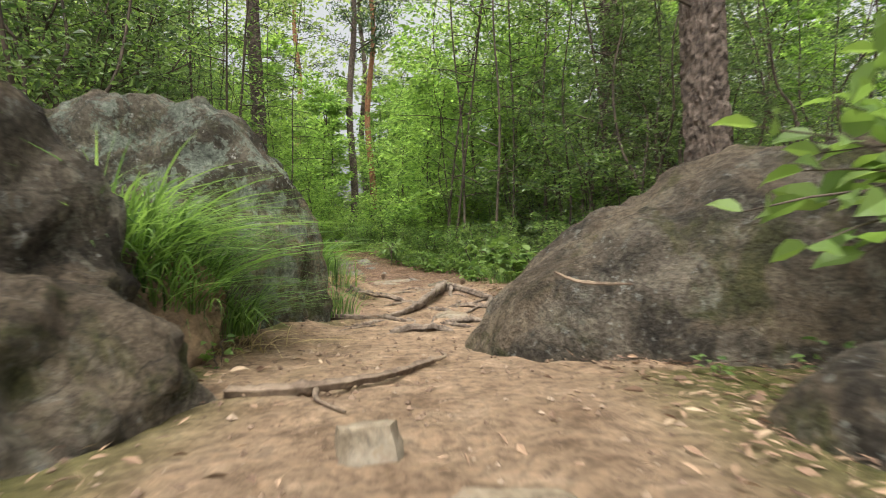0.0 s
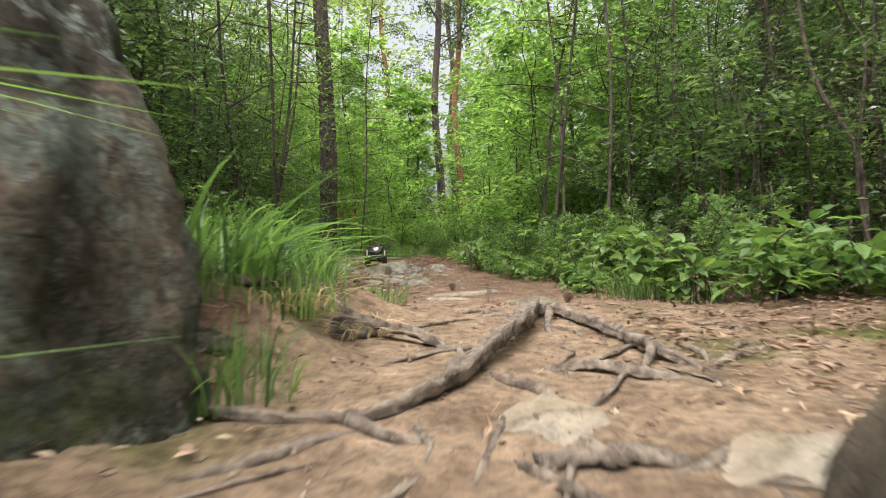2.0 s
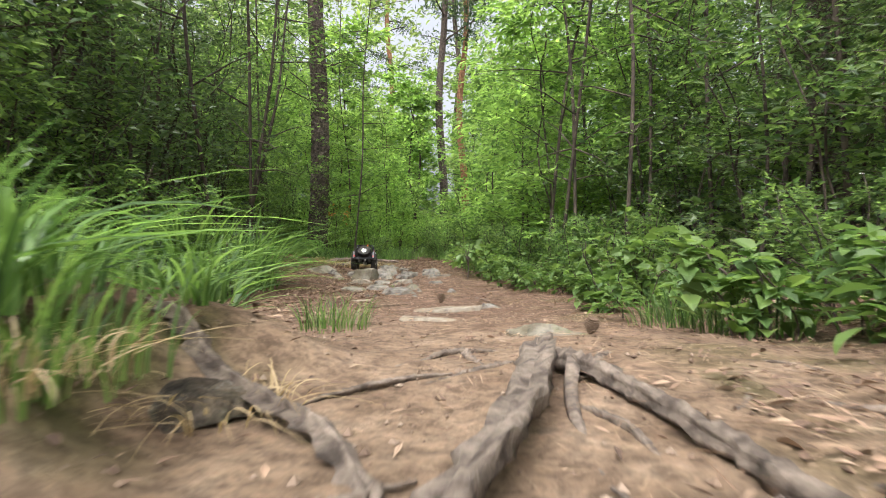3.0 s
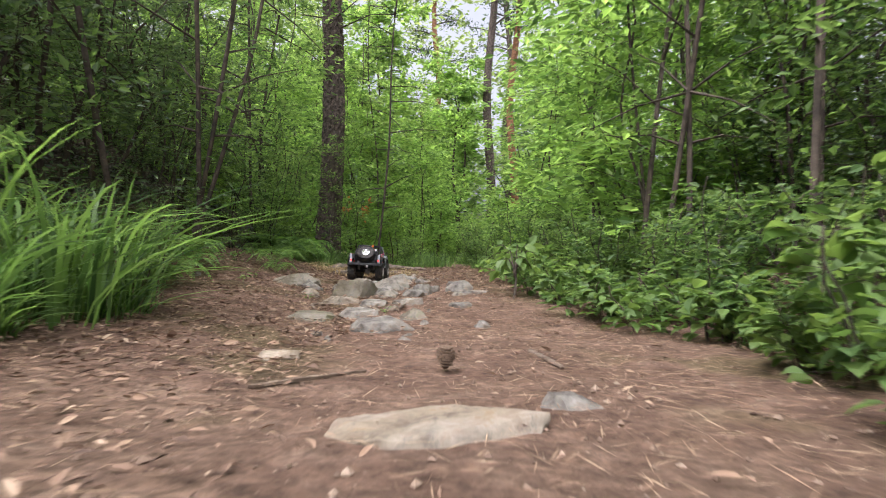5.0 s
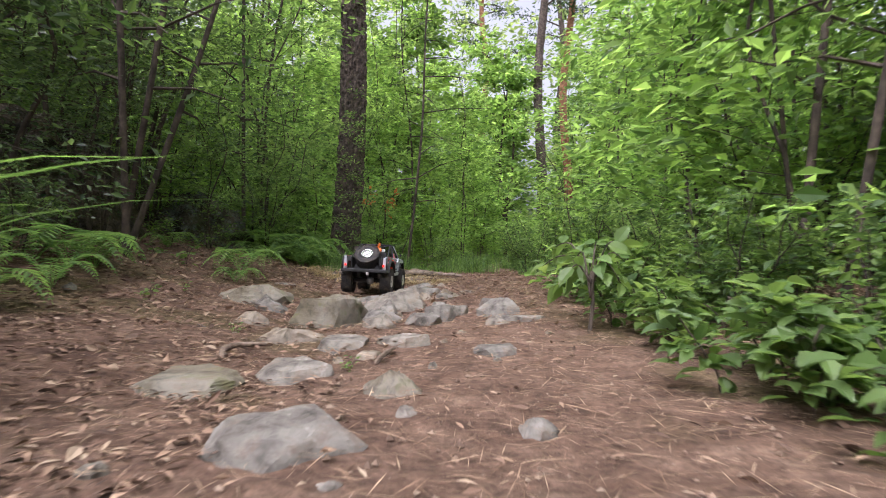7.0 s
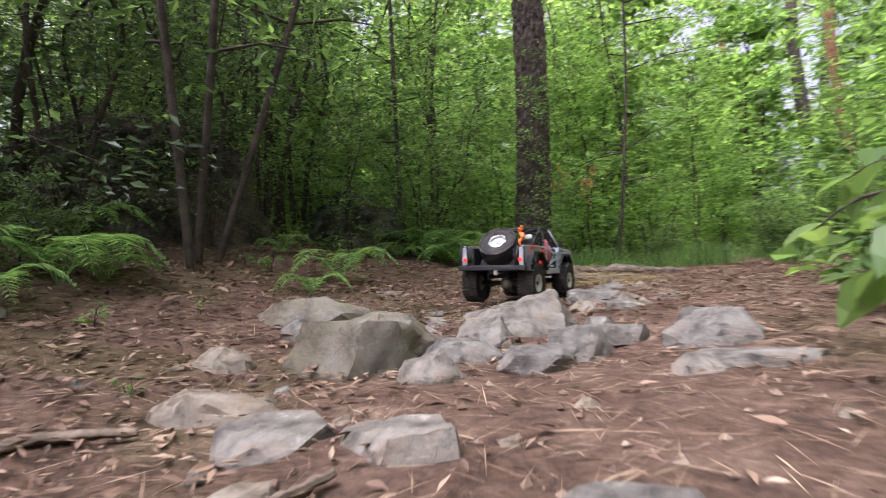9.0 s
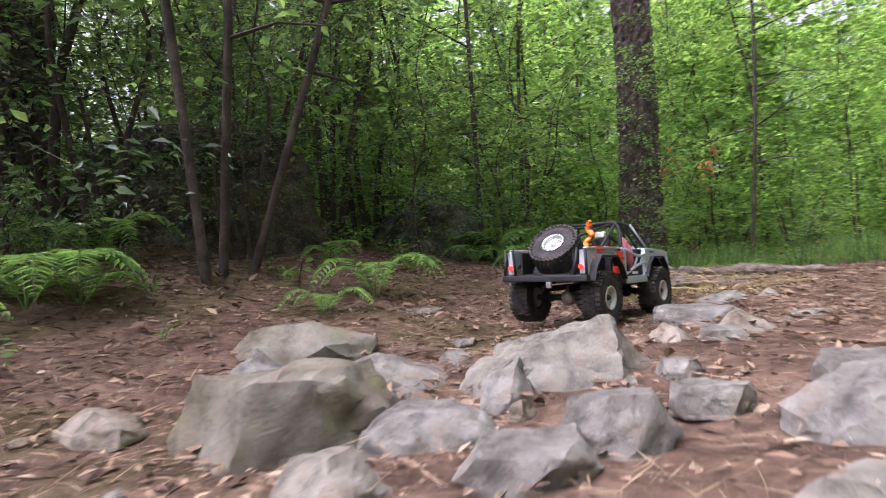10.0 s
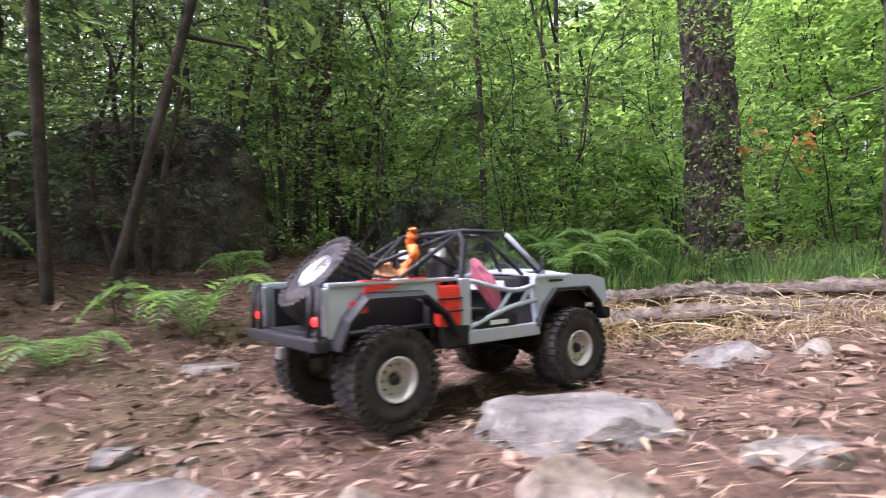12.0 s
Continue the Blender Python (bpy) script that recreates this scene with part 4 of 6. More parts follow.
grow(far_tree, [(-4.7, 14.6, 0.8), (-5.6, 15.6, 0.8), (-6.6, 14.6, 0.8), (-4.2, 13.0, 0.55), (-8.2, 9.6, 0.7), (-9.6, 8.2, 0.8), (-7.6, 11.0, 0.7), (-10.2, 10.4, 0.8), (-11.0, 13.0, 0.9), (-9.0, 14.0, 0.9), (5.0, 9.0, 0.9), (6.6, 8.2, 0.9), (4.4, 11.0, 0.9), (8.4, 7.6, 0.9), (7.2, 11.0, 1.0), (-7.0, 12.6, 0.8), (-9.0, 11.5, 0.8), (-5.8, 22.0, 1.0), (-7.5, 27.0, 1.2), (-7.2, 17.5, 0.9), (-9.5, 18.0, 1.0), (-3.4, 17.5), (-4.6, 20.0), (-2.2, 22.0), (-3.2, 26.0), (-5.4, 25.0), (-0.8, 24.0), (-6.5, 29.0), (-4.0, 31.0), (-8.0, 33.0)] + belt(12, -16, 12, 13, 30, 2.2, 10, 1.8), "far light trees")
# The last five are added, unseen, beside and behind the start to shape light
grow(far_mid, belt(14, -18, 16, 12, 30, 3.0, 11, 1.8) + [(-8, 1), (7, 0), (-6, -5), (2, -8), (8, -5)], "far tall trees")


def far_woods(clumps, per, seed):
    """The closed woodland all round: overlapping clumps of leaves from the ground up, lower where the trail opens."""
    rng = np.random.default_rng(seed)
    a = rng.uniform(radians(-15), radians(205), clumps)
    far = rng.uniform(15, 27, clumps)
    x, y = -1.5 + np.cos(a) * far, 5.0 + np.sin(a) * far
    opening = np.exp(-((a - radians(98)) / radians(7)) ** 2)
    z = rng.uniform(0, 1, clumps) ** 1.15 * (13.5 - 5.5 * opening)
    base = np.stack([x, y, land(x, y) + z], -1)
    wide = rng.uniform(0.7, 1.5, (clumps, 1)) * np.array([[1.0, 1.0, 0.45]])
    spot = (base[:, None] + rng.normal(size=(clumps, per, 3)) * 0.6 * wide[:, None]).reshape(-1, 3)
    m = len(spot)
    ln = rng.uniform(0.13, 0.30, m)
    ob = link_mesh("far_woods", *leaf_arrays(spot, rng.normal(size=(m, 3)) * (1, 1, 0.4), rng.normal(size=(m, 3)) * 0.55 + (0, 0, 1), ln, ln * 0.55), HAZY_LEAF)
    return tagged(ob, "dense bright green woodland foliage in the distance", "woods", kind="stuff")


far_woods(900, 110, 51)


def stems(name, spots, height, r, material, label):
    """Bare straight thin trunks, each its own tree, with a few twigs."""
    first = None
    for k, (x, y, tx, ty) in enumerate(spots):
        if first is None:
            rng = np.random.default_rng(31)
            first = tagged(new(name), label, "tree", "thin trunks")
            line = smooth_line([(0, 0, -0.1), (0.05, 0, height * 0.3), (-0.04, 0.05, height * 0.6), (0.08, 0, height)], 22)
            link_mesh("trunk", *tube(line, np.linspace(r, r * 0.4, 22), 9, 0.05, rng), material, first, smooth=True)
            twigs, crown = Soup(), Soup()
            for b in range(22):
                p = line[rng.integers(3, 22)]
                d = rng.normal(size=3) * (1, 1, 0.4)
                d /= np.linalg.norm(d)
                e = p + d * rng.uniform(0.3, 0.9)
                twigs.add(*tube([p, (p + e) / 2 + (0, 0, 0.03), e], [0.008, 0.005, 0.002], 4))
                n = 34
                c = p + (e - p) * rng.uniform(0.3, 1, (n, 1)) + rng.normal(size=(n, 3)) * 0.1
                ln = rng.uniform(0.04, 0.08, n)
                crown.add(*leaf_arrays(c, rng.normal(size=(n, 3)) * (1, 1, 0.4), rng.normal(size=(n, 3)) * 0.5 + (0, 0, 1), ln, ln * 0.45))
            tagged(twigs.link("branchwork", material, first), kind="stuff")
            tagged(crown.link("crown", MID_LEAF, first), kind="stuff")
        ob = first if k == 0 else copy_thing(first, Matrix())
        ob.matrix_basis = pose(x, y, land_at(x, y), tx, ty, 67 * k)


stems("thin_tree", [(-2.63, 6.78, 0, 8), (-2.72, 6.9, 0, 14), (-2.5, 6.7, -3, -10), (-3.1, 5.9, 0, 3), (-2.43, 6.05, 0, 12), (0.27, 6.9, 0, -2), (0.55, 6.1, 0, 3), (0.15, 7.0, 3, -14), (0.05, 7.1, 2, -8), (1.15, 6.2, 0, 2), (0.85, 6.9, 0, 0),
      (1.5, 5.2, 0, -4), (1.1, 8.2, 2, 0), (-3.2, 8.3, 0, 3), (-3.6, 9.0, 0, -3), (-4.2, 9.8, 0, 6), (-2.9, 10.6, 0, 4), (-3.4, 11.9, 0, -3), (-4.6, 8.6, 0, 3), (-3.5, 7.1, 0, 5), (-4.1, 7.6, 0, -6), (-4.9, 10.6, 0, 2), (2.1, 7.2, 0, 0), (1.7, 9.0, 0, 3), (0.6, 9.5, 0, 0), (-2.6, 5.0, 0, 6), (-3.0, 4.2, 0, -3)],
      5.0, 0.016, THIN_BARK, "thin dark leaning tree trunk in the undergrowth")


# ---- grass, ferns and near leaves ----
def grass_clump(n, height, radius, droop, material, label, seed, width=0.007, name="grass_clump", parent=None):
    """A tuft of arching blades, each narrowing to its tip."""
    rng = np.random.default_rng(seed)
    soup, steps = Soup(), 7
    s = np.linspace(0, 1, steps)
    for k in range(n):
        a, rr = rng.uniform(0, 6.28), radius * math.sqrt(rng.uniform(0, 1))
        out = np.array([math.cos(a + rng.normal() * 0.7), math.sin(a + rng.normal() * 0.7), 0])
        h, far = height * rng.uniform(0.45, 1.1), height * droop * rng.uniform(0.15, 1.0)
        line = np.array([math.cos(a) * rr, math.sin(a) * rr, -0.01]) + out * (far * s**1.8)[:, None] + np.array([0, 0, 1]) * (h * (s - 0.42 * droop * rng.uniform(0.5, 1.3) * s**2.6))[:, None]
        side = np.cross(out, (0, 0, 1.0)) + rng.normal(size=3) * 0.3
        side /= np.linalg.norm(side)
        w = width * rng.uniform(0.5, 1.2) * np.minimum(1, 1.15 - s**2) * np.where(s == 1, 0.1, 1)
        v = np.concatenate([line - side * w[:, None] / 2, line + side * w[:, None] / 2])
        soup.add(v, [(i, i + 1, steps + i + 1, steps + i) for i in range(steps - 1)])
    ob = soup.link(name, material, parent, smooth=True)
    return tagged(ob, label, "grass", kind="stuff")


def tuft(proto, spots, group):
    tagged(proto, group=group)
    for k, (x, y, s, turn) in enumerate(spots):
        m = scaled(x, y, land_at(x, y) - 0.005, turn, s)
        if k == 0:
            proto.matrix_basis = m
        else:
            copy_thing(proto, m)


hanging = tagged(grass_clump(340, 0.30, 0.13, 1.5, GRASS, "fine arching green grass hanging beside a boulder", 1, 0.0055), group="hanging grass")
for k, (x, y, up, s) in enumerate([(-0.74, 1.40, 0.20, 1.05), (-0.65, 1.47, 0.15, 0.9), (-0.84, 1.5, 0.22, 1.15), (-0.62, 1.34, 0.11, 0.8), (-0.57, 1.5, 0.04, 0.75), (-0.70, 1.32, 0.18, 0.95)]):
    m = scaled(x, y, land_at(x, y) + up, 130 * k, s)
    if k:
        copy_thing(hanging, m)
    else:
        hanging.matrix_basis = m
broad = grass_clump(85, 0.48, 0.20, 1.25, GRASS, "lush clump of broad green grass", 2, 0.019)
tuft(broad, [(-0.62, 2.55, 0.6, 10), (-0.66, 2.75, 0.7, 130), (-0.60, 2.98, 0.65, 250), (-0.72, 3.1, 0.8, 310), (-0.95, 2.95, 1.0, 0), (-1.2, 3.35, 1.1, 80), (-0.82, 3.35, 0.85, 160), (-1.45, 3.0, 1.0, 200), (-1.35, 3.8, 1.0, 250), (-2.8, 8.95, 0.6, 20), (-2.95, 9.25, 0.7, 70), (-2.75, 9.75, 0.6, 110), (-2.55, 8.95, 0.5, 33), (-2.62, 9.2, 0.55, 190), (-2.4, 9.5, 0.5, 270), (-2.2, 9.75, 0.55, 66), (-2.0, 10.1, 0.6, 12), (-2.6, 8.7, 0.42, 150), (-2.45, 9.9, 0.6, 300), (-1.75, 4.95, 0.9, 70), (-1.62, 5.2, 0.75, 210), (-1.55, 4.75, 0.7, 300)], "broad grass clumps")
reed = grass_clump(110, 0.62, 0.18, 1.0, GRASS, "tall narrow-bladed grass clump at the trail edge", 3, 0.013)
tuft(reed, [(-1.62, 5.0, 1.0, 0), (-1.75, 5.3, 0.9, 100), (-1.85, 4.75, 1.1, 200), (-1.55, 4.65, 0.7, 300), (-2.0, 5.1, 1.0, 20)], "tall grass clumps")
short = grass_clump(150, 0.2, 0.16, 0.6, GRASS, "short fresh green grass tuft", 4, 0.005)
tuft(short, [(-0.62, 2.30, 1.0, 0), (-0.5, 2.55, 0.9, 50), (-0.42, 2.2, 0.7, 90), (0.55, 3.75, 1.0, 30), (0.42, 4.0, 0.9, 60), (0.5, 5.1, 0.8, 10), (-2.85, 9.1, 1.1, 40), (-2.5, 9.7, 1.1, 10), (-2.2, 10.2, 1.2, 80), (-2.75, 8.75, 1.0, 120), (-2.6, 9.35, 1.3, 33), (-1.9, 10.0, 1.2, 60),
             (-1.6, 10.6, 1.2, 90), (-2.3, 10.9, 1.3, 100), (-2.9, 10.2, 1.2, 120), (-2.0, 11.5, 1.4, 140), (-2.6, 11.8, 1.4, 150), (-1.3, 9.6, 1.0, 170), (-2.45, 9.1, 0.9, 10), (-0.62, 3.75, 0.7, 0), (0.30, 5.45, 0.8, 0), (-3.1, 10.9, 1.4, 0), (-3.3, 9.1, 1.2, 70), (-1.45, 11.2, 1.2, 20), (-2.6, 8.45, 0.8, 200), (-2.75, 9.6, 1.2, 250), (-2.95, 9.0, 1.3, 10), (-2.1, 9.75, 1.0, 15)], "short grass tufts")
dry = grass_clump(110, 0.12, 0.16, 2.0, DRY_GRASS, "bleached dry grass and needles drooping over roots", 5, 0.004)
tuft(dry, [(-2.11, 8.15, 0.8, 0), (-2.28, 8.43, 0.9, 77), (-1.98, 8.27, 1.0, 154), (-2.28, 8.77, 1.1, 231), (-2.42, 9.18, 0.8, 308), (-2.61, 9.74, 0.9, 385), (-2.62, 8.82, 1.0, 462), (-1.79, 8.21, 1.1, 539), (-1.80, 8.59, 0.8, 616), (-2.1, 8.15, 0.9, 40), (-2.2, 8.3, 1.2, 90), (-2.3, 8.15, 1.3, 10), (-2.4, 8.45, 1.5, 310), (-2.2, 8.95, 1.2, 200), (-2.5, 8.85, 1.6, 20), (-2.55, 9.1, 1.6, 50), (-2.35, 8.0, 1.2, 0), (-2.45, 8.25, 1.3, 60), (-2.3, 8.4, 1.0, 100), (-2.45, 8.6, 1.2, 150), (-2.3, 8.85, 1.0, 200), (-2.55, 8.1, 1.2, 240), (-0.48, 2.5, 1.0, 10), (-0.40, 2.75, 0.9, 80), (-0.55, 1.55, 1.2, 120), (-2.2, 9.3, 1.2, 10), (-2.05, 8.0, 0.8, 99), (-1.9, 8.4, 0.7, 50), (-2.4, 9.0, 1.2, 70), (-2.22, 8.12, 1.9, 15), (-2.3, 8.3, 1.8, 130), (-2.12, 8.02, 1.6, 250), (-2.2, 8.5, 1.7, 310), (-2.05, 8.3, 1.5, 80), (-2.35, 8.65, 1.9, 190), (-2.0, 8.6, 1.5, 40)], "dry grass tufts")


def fern(fronds, length, label, seed, rise=0.8):
    """A fern: arching fronds, each a stalk with rows of narrow leaflets."""
    rng = np.random.default_rng(seed)
    top = tagged(new("fern"), label, "fern")
    for k in range(fronds):
        a = 6.28 * k / fronds + rng.uniform(-0.4, 0.4)
        out, L = np.array([math.cos(a), math.sin(a), 0]), length * rng.uniform(0.7, 1.1)
        s = np.linspace(0, 1, 26)
        line = out * (L * s**1.1)[:, None] + np.array([0, 0, 1]) * (L * rise * (1.5 * s - 1.35 * s**2.2))[:, None]
        soup = Soup()
        soup.add(*tube(line, np.linspace(0.0025, 0.0006, 26), 4))
        side = np.cross(out, (0, 0, 1.0))
        d = unit(np.gradient(line, axis=0))
        size = L * 0.32 * np.sin(np.pi * np.clip(0.12 + 0.88 * s, 0, 1)) ** 0.8
        for g in (-1, 1):
            along = side * g + d * 0.45 + rng.normal(size=(26, 3)) * 0.06 + (0, 0, -0.12)
            soup.add(*leaf_arrays(line[3:], along[3:], np.tile((0, 0, 1.0), (23, 1)) + rng.normal(size=(23, 3)) * 0.1, size[3:], np.full(23, L * 0.052)))
        soup.link("frond", FERN_LEAF, top)
    return top


green_fern = fern(6, 0.30, "green fern with feathery arching fronds", 1, 1.25)
grow(green_fern, [(-2.28, 6.28, 0.8), (-2.4, 6.05, 0.9), (-2.1, 6.1, 0.7), (-1.98, 5.8, 0.8), (-2.25, 7.12, 0.85), (-2.85, 6.44, 1.1), (-2.95, 6.3, 0.8), (-2.82, 7.24, 0.6), (-2.1, 6.9, 0.5), (-2.28, 6.38, 0.8), (-2.7, 8.3, 1.1), (-2.9, 8.35, 1.3), (-2.85, 8.5, 1.5), (-3.0, 8.8, 1.5), (-2.95, 8.05, 0.7), (-2.65, 7.5, 0.5), (-3.15, 8.15, 1.1), (-2.0, 5.55, 0.8), (-2.85, 8.7, 1.0), (-3.3, 8.5, 1.3)], "ferns under the trees")

sprout = sapling("seedling", 0.16, 2, 4, 3, 0.05, 0.62, BRIGHT_LEAF, THIN_BARK, "tiny broad-leaved seedling in the litter", 21, 0.4, 0.3, 0.6, 0.002, 1.4, 0, BROAD_LEAF, category="seedling")
grow(sprout, [(-2.45, 6.95, 0.6), (-2.0, 6.5, 0.4), (-2.58, 6.95, 0.8), (-2.8, 7.22, 0.8), (-0.47, 1.28, 0.8), (0.62, 1.0, 0.9), (0.5, 1.05, 0.6), (-1.5, 6.2, 0.4), (-1.9, 6.25, 0.6), (-1.05, 6.0, 0.4), (-2.42, 6.55, 0.6)], "seedlings")

# leafy plants close beside the trail
broad_shrub = sapling("leafy_shrub", 0.30, 8, 6, 7, 0.085, 0.62, BRIGHT_LEAF, THIN_BARK, "low shrub with broad bright green leaves", 22, 0.6, 0.2, 0.6, 0.004, 1.3, 0.1, BROAD_LEAF, category="shrub")
grow(broad_shrub, [(0.64, 3.42, 0.85), (0.84, 3.6, 0.85), (1.05, 3.4, 0.95), (0.32, 4.35, 0.75), (0.5, 5.0, 0.6), (0.34, 5.25, 0.7), (0.22, 5.75, 0.7), (-0.12, 6.35, 0.6), (-0.25, 6.75, 0.6), (1.05, 3.3, 1.0), (0.98, 2.2, 1.0), (1.25, 1.95, 1.0), (-0.25, 7.35, 0.8), (0.05, 6.1, 0.8), (-0.42, 6.92, 0.7), (-0.3, 6.58, 0.65), (-0.5, 7.2, 0.75), (-0.12, 6.1, 0.7), (-0.62, 7.6, 0.8), (0.1, 5.75, 0.8)], "broad-leaved shrubs")
tall_shrub = sapling("leafy_shrub", 0.75, 5, 8, 8, 0.10, 0.5, BRIGHT_LEAF, THIN_BARK, "knee-high shrub with large fresh green leaves", 23, 0.4, 0.2, 0.5, 0.006, 0.9, 0.1, BROAD_LEAF, category="shrub")
grow(tall_shrub, [(0.45, 5.55, 0.6), (-0.3, 6.95, 0.7), (-0.48, 7.05, 0.6), (0.12, 6.55, 0.75), (0.0, 6.9, 0.7), (-0.15, 7.6, 0.8), (-1.3, 4.3, 0.6), (-1.5, 2.9, 1.0), (-0.1, 7.15, 0.5)], "tall leafy shrubs")
vine = sapling("climbing_plant", 0.42, 4, 7, 4, 0.085, 0.85, BRIGHT_LEAF, THIN_BARK, "climbing plant with round pale green leaves", 24, 0.35, 0.15, 0.65, 0.003, 0.9, 0.0, BROAD_LEAF, category="plant")
grow(vine, [(0.36, 4.95, 0.8), (0.52, 4.8, 0.8), (0.38, 5.15, 0.7), (0.5, 4.95, 0.9)], "climbing plants")
cane = grass_clump(7, 0.42, 0.09, 1.4, GRASS, "arching broad grass leaves at the trail edge", 9, 0.014)
tuft(cane, [(0.42, 5.3, 1.0, 0), (0.46, 5.6, 0.8, 120), (0.75, 3.55, 0.9, 40)], "arching grasses")

withered = sapling("withered_twig", 0.35, 2, 4, 5, 0.08, 0.45, DEAD_LEAF, THIN_BARK, "twig with withered orange-brown leaves", 25, 0.5, 0.3, 0.3, 0.004, 1.2, 0.3, category="twig")
withered.matrix_basis = pose(-2.86, 9.72, 0.80, 0, 20, 0) @ Matrix.Scale(0.8, 4)


def leaf_sprays(base, height, tips, leaf, label, seed):
    """A young broad-leaved plant: one stem and arching twigs that end in sprays of large oval leaves."""
    rng = np.random.default_rng(seed)
    top = tagged(new("leafy_shrub"), label, "shrub")
    x, y = base
    z = land_at(x, y)
    top.matrix_basis = pose(x, y, z)
    crest = np.array([0.01, 0.0, height])
    link_mesh("stem", *tube(smooth_line([(0, 0, -0.04), (0.012, 0.005, height * 0.5), crest], 10), np.linspace(0.0075, 0.004, 10), 7, 0.06, rng), THIN_BARK, top, smooth=True)
    for tx, ty, tz in tips:
        tip = np.array([tx - x, ty - y, tz - z])
        line = smooth_line([crest * rng.uniform(0.6, 1.0), (crest + tip) / 2 + (0, 0, 0.05), tip], 9)
        link_mesh("twig", *tube(line, np.linspace(0.004, 0.0012, 9), 5), THIN_BARK, top, smooth=True)
        n = 6
        at = line[np.linspace(3, 8, n).astype(int)]
        d = unit(line[-1:] - line[3:4])[0]
        side = np.cross(d, (0, 0, 1.0))
        sign = np.where(np.arange(n) % 2, 1.0, -1.0)[:, None]
        along = side * sign + d * np.linspace(0.3, 1.6, n)[:, None] + rng.normal(size=(n, 3)) * 0.55 + (0, 0, -0.1)
        ln = leaf * rng.uniform(0.65, 1.15, n)
        soup = Soup()
        soup.add(*leaf_arrays(at, along, np.array([0, 0, 1.0]) + rng.normal(size=(n, 3)) * 0.6, ln, ln * 0.6, BROAD_LEAF))
        tagged(soup.link("leaves", BRIGHT_LEAF, top), kind="stuff")
    return top


leaf_sprays((-0.593, 6.637), 0.17, [(-0.57, 6.68, 0.35), (-0.50, 6.67, 0.35), (-0.64, 6.67, 0.30), (-0.67, 6.62, 0.23), (-0.77, 6.85, 0.29), (-0.73, 6.87, 0.36), (-0.55, 6.61, 0.27), (-0.50, 6.61, 0.24), (-0.61, 6.78, 0.24), (-0.50, 6.92, 0.31)], 0.072, "young shrub with large oval fresh green leaves", 41)
leaf_sprays((0.88, 0.92), 0.22, [(0.48, 0.91, 0.41), (0.63, 0.96, 0.46), (0.66, 0.91, 0.34), (0.43, 0.86, 0.28), (0.52, 0.86, 0.23), (0.60, 0.86, 0.22), (0.58, 0.96, 0.35), (0.74, 1.01, 0.44)], 0.075, "dark green leafy shrub beside a boulder", 42)


leaf_sprays((1.02, 1.02), 0.28, [(0.72, 0.98, 0.53), (0.80, 1.08, 0.58), (0.86, 0.95, 0.48), (0.70, 1.10, 0.40), (0.78, 0.90, 0.36), (0.92, 1.0, 0.62), (0.66, 1.02, 0.30), (0.84, 1.12, 0.31), (0.74, 0.84, 0.28), (0.90, 0.86, 0.40), (0.98, 1.1, 0.5), (0.76, 1.06, 0.47)], 0.085, "leafy shrub with broad fresh leaves over a boulder", 43)


# ---- loose litter ----
def scatter_spots(n, seed, x0, x1, y0, y1, dense):
    rng = np.random.default_rng(seed)
    x, y = rng.uniform(x0, x1, n * 3), rng.uniform(y0, y1, n * 3)
    keep = rng.uniform(0, 1, n * 3) < dense(x - trail_x(y), y)
    return x[keep][:n], y[keep][:n], rng


def litter(n, seed, dense, size, material, name, label, lift, slim=0.45, stand=0.35, kind=PLAIN_LEAF, area=(-3.6, 1.6, 0.2, 10.5)):
    x, y, rng = scatter_spots(n, seed, *area, dense)
    m = len(x)
    base = np.stack([x, y, skin(x, y) + 0.004 + rng.uniform(0.0, lift, m)], -1)
    a = rng.uniform(0, 6.28, m)
    along = np.stack([np.cos(a), np.sin(a), rng.normal(size=m) * stand * 0.6], -1)
    up = np.array([0, 0, 1.0]) + rng.normal(size=(m, 3)) * stand
    ln = size * rng.uniform(0.5, 1.4, m)
    ob = link_mesh(name, *leaf_arrays(base, along, up, ln, ln * slim * rng.uniform(0.6, 1.3, m), kind), material)
    return tagged(ob, label, "litter", kind="stuff")


def leafiness(side, y):
    trodden = ease(-0.5, -0.12, side) * (1 - ease(0.75, 1.05, side))
    return np.clip(1.1 * ease(0.2, 0.5, side) * (y < 3) + (0.25 + 0.75 * ease(3.8, 6.0, y)) * (1 - 0.86 * trodden * (1 - 0.7 * ease(6.5, 7.2, y))) + 0.55 * np.maximum(ease(0.35, 0.8, -side), ease(0.8, 1.1, side)), 0, 1)


litter(105000, 1, leafiness, 0.022, LITTER, "leaf_litter", "dry red-brown fallen leaves covering the soil", 0.009, 0.30, 0.3)
litter(9000, 4, leafiness, 0.027, LITTER, "fallen_leaves", "larger curled dry brown leaves on the soil", 0.010, 0.42, 0.5, BROAD_LEAF)
litter(85000, 2, lambda s, y: np.clip(0.25 * leafiness(s, y) + 0.55 * ease(1.9, 2.5, y) * ease(-0.15, 0.15, s) + 0.9 * ease(4, 6.2, y), 0, 1), 0.056, NEEDLES, "pine_needles", "fallen brown pine needles strewn over the trail", 0.009, 0.024, 0.16)


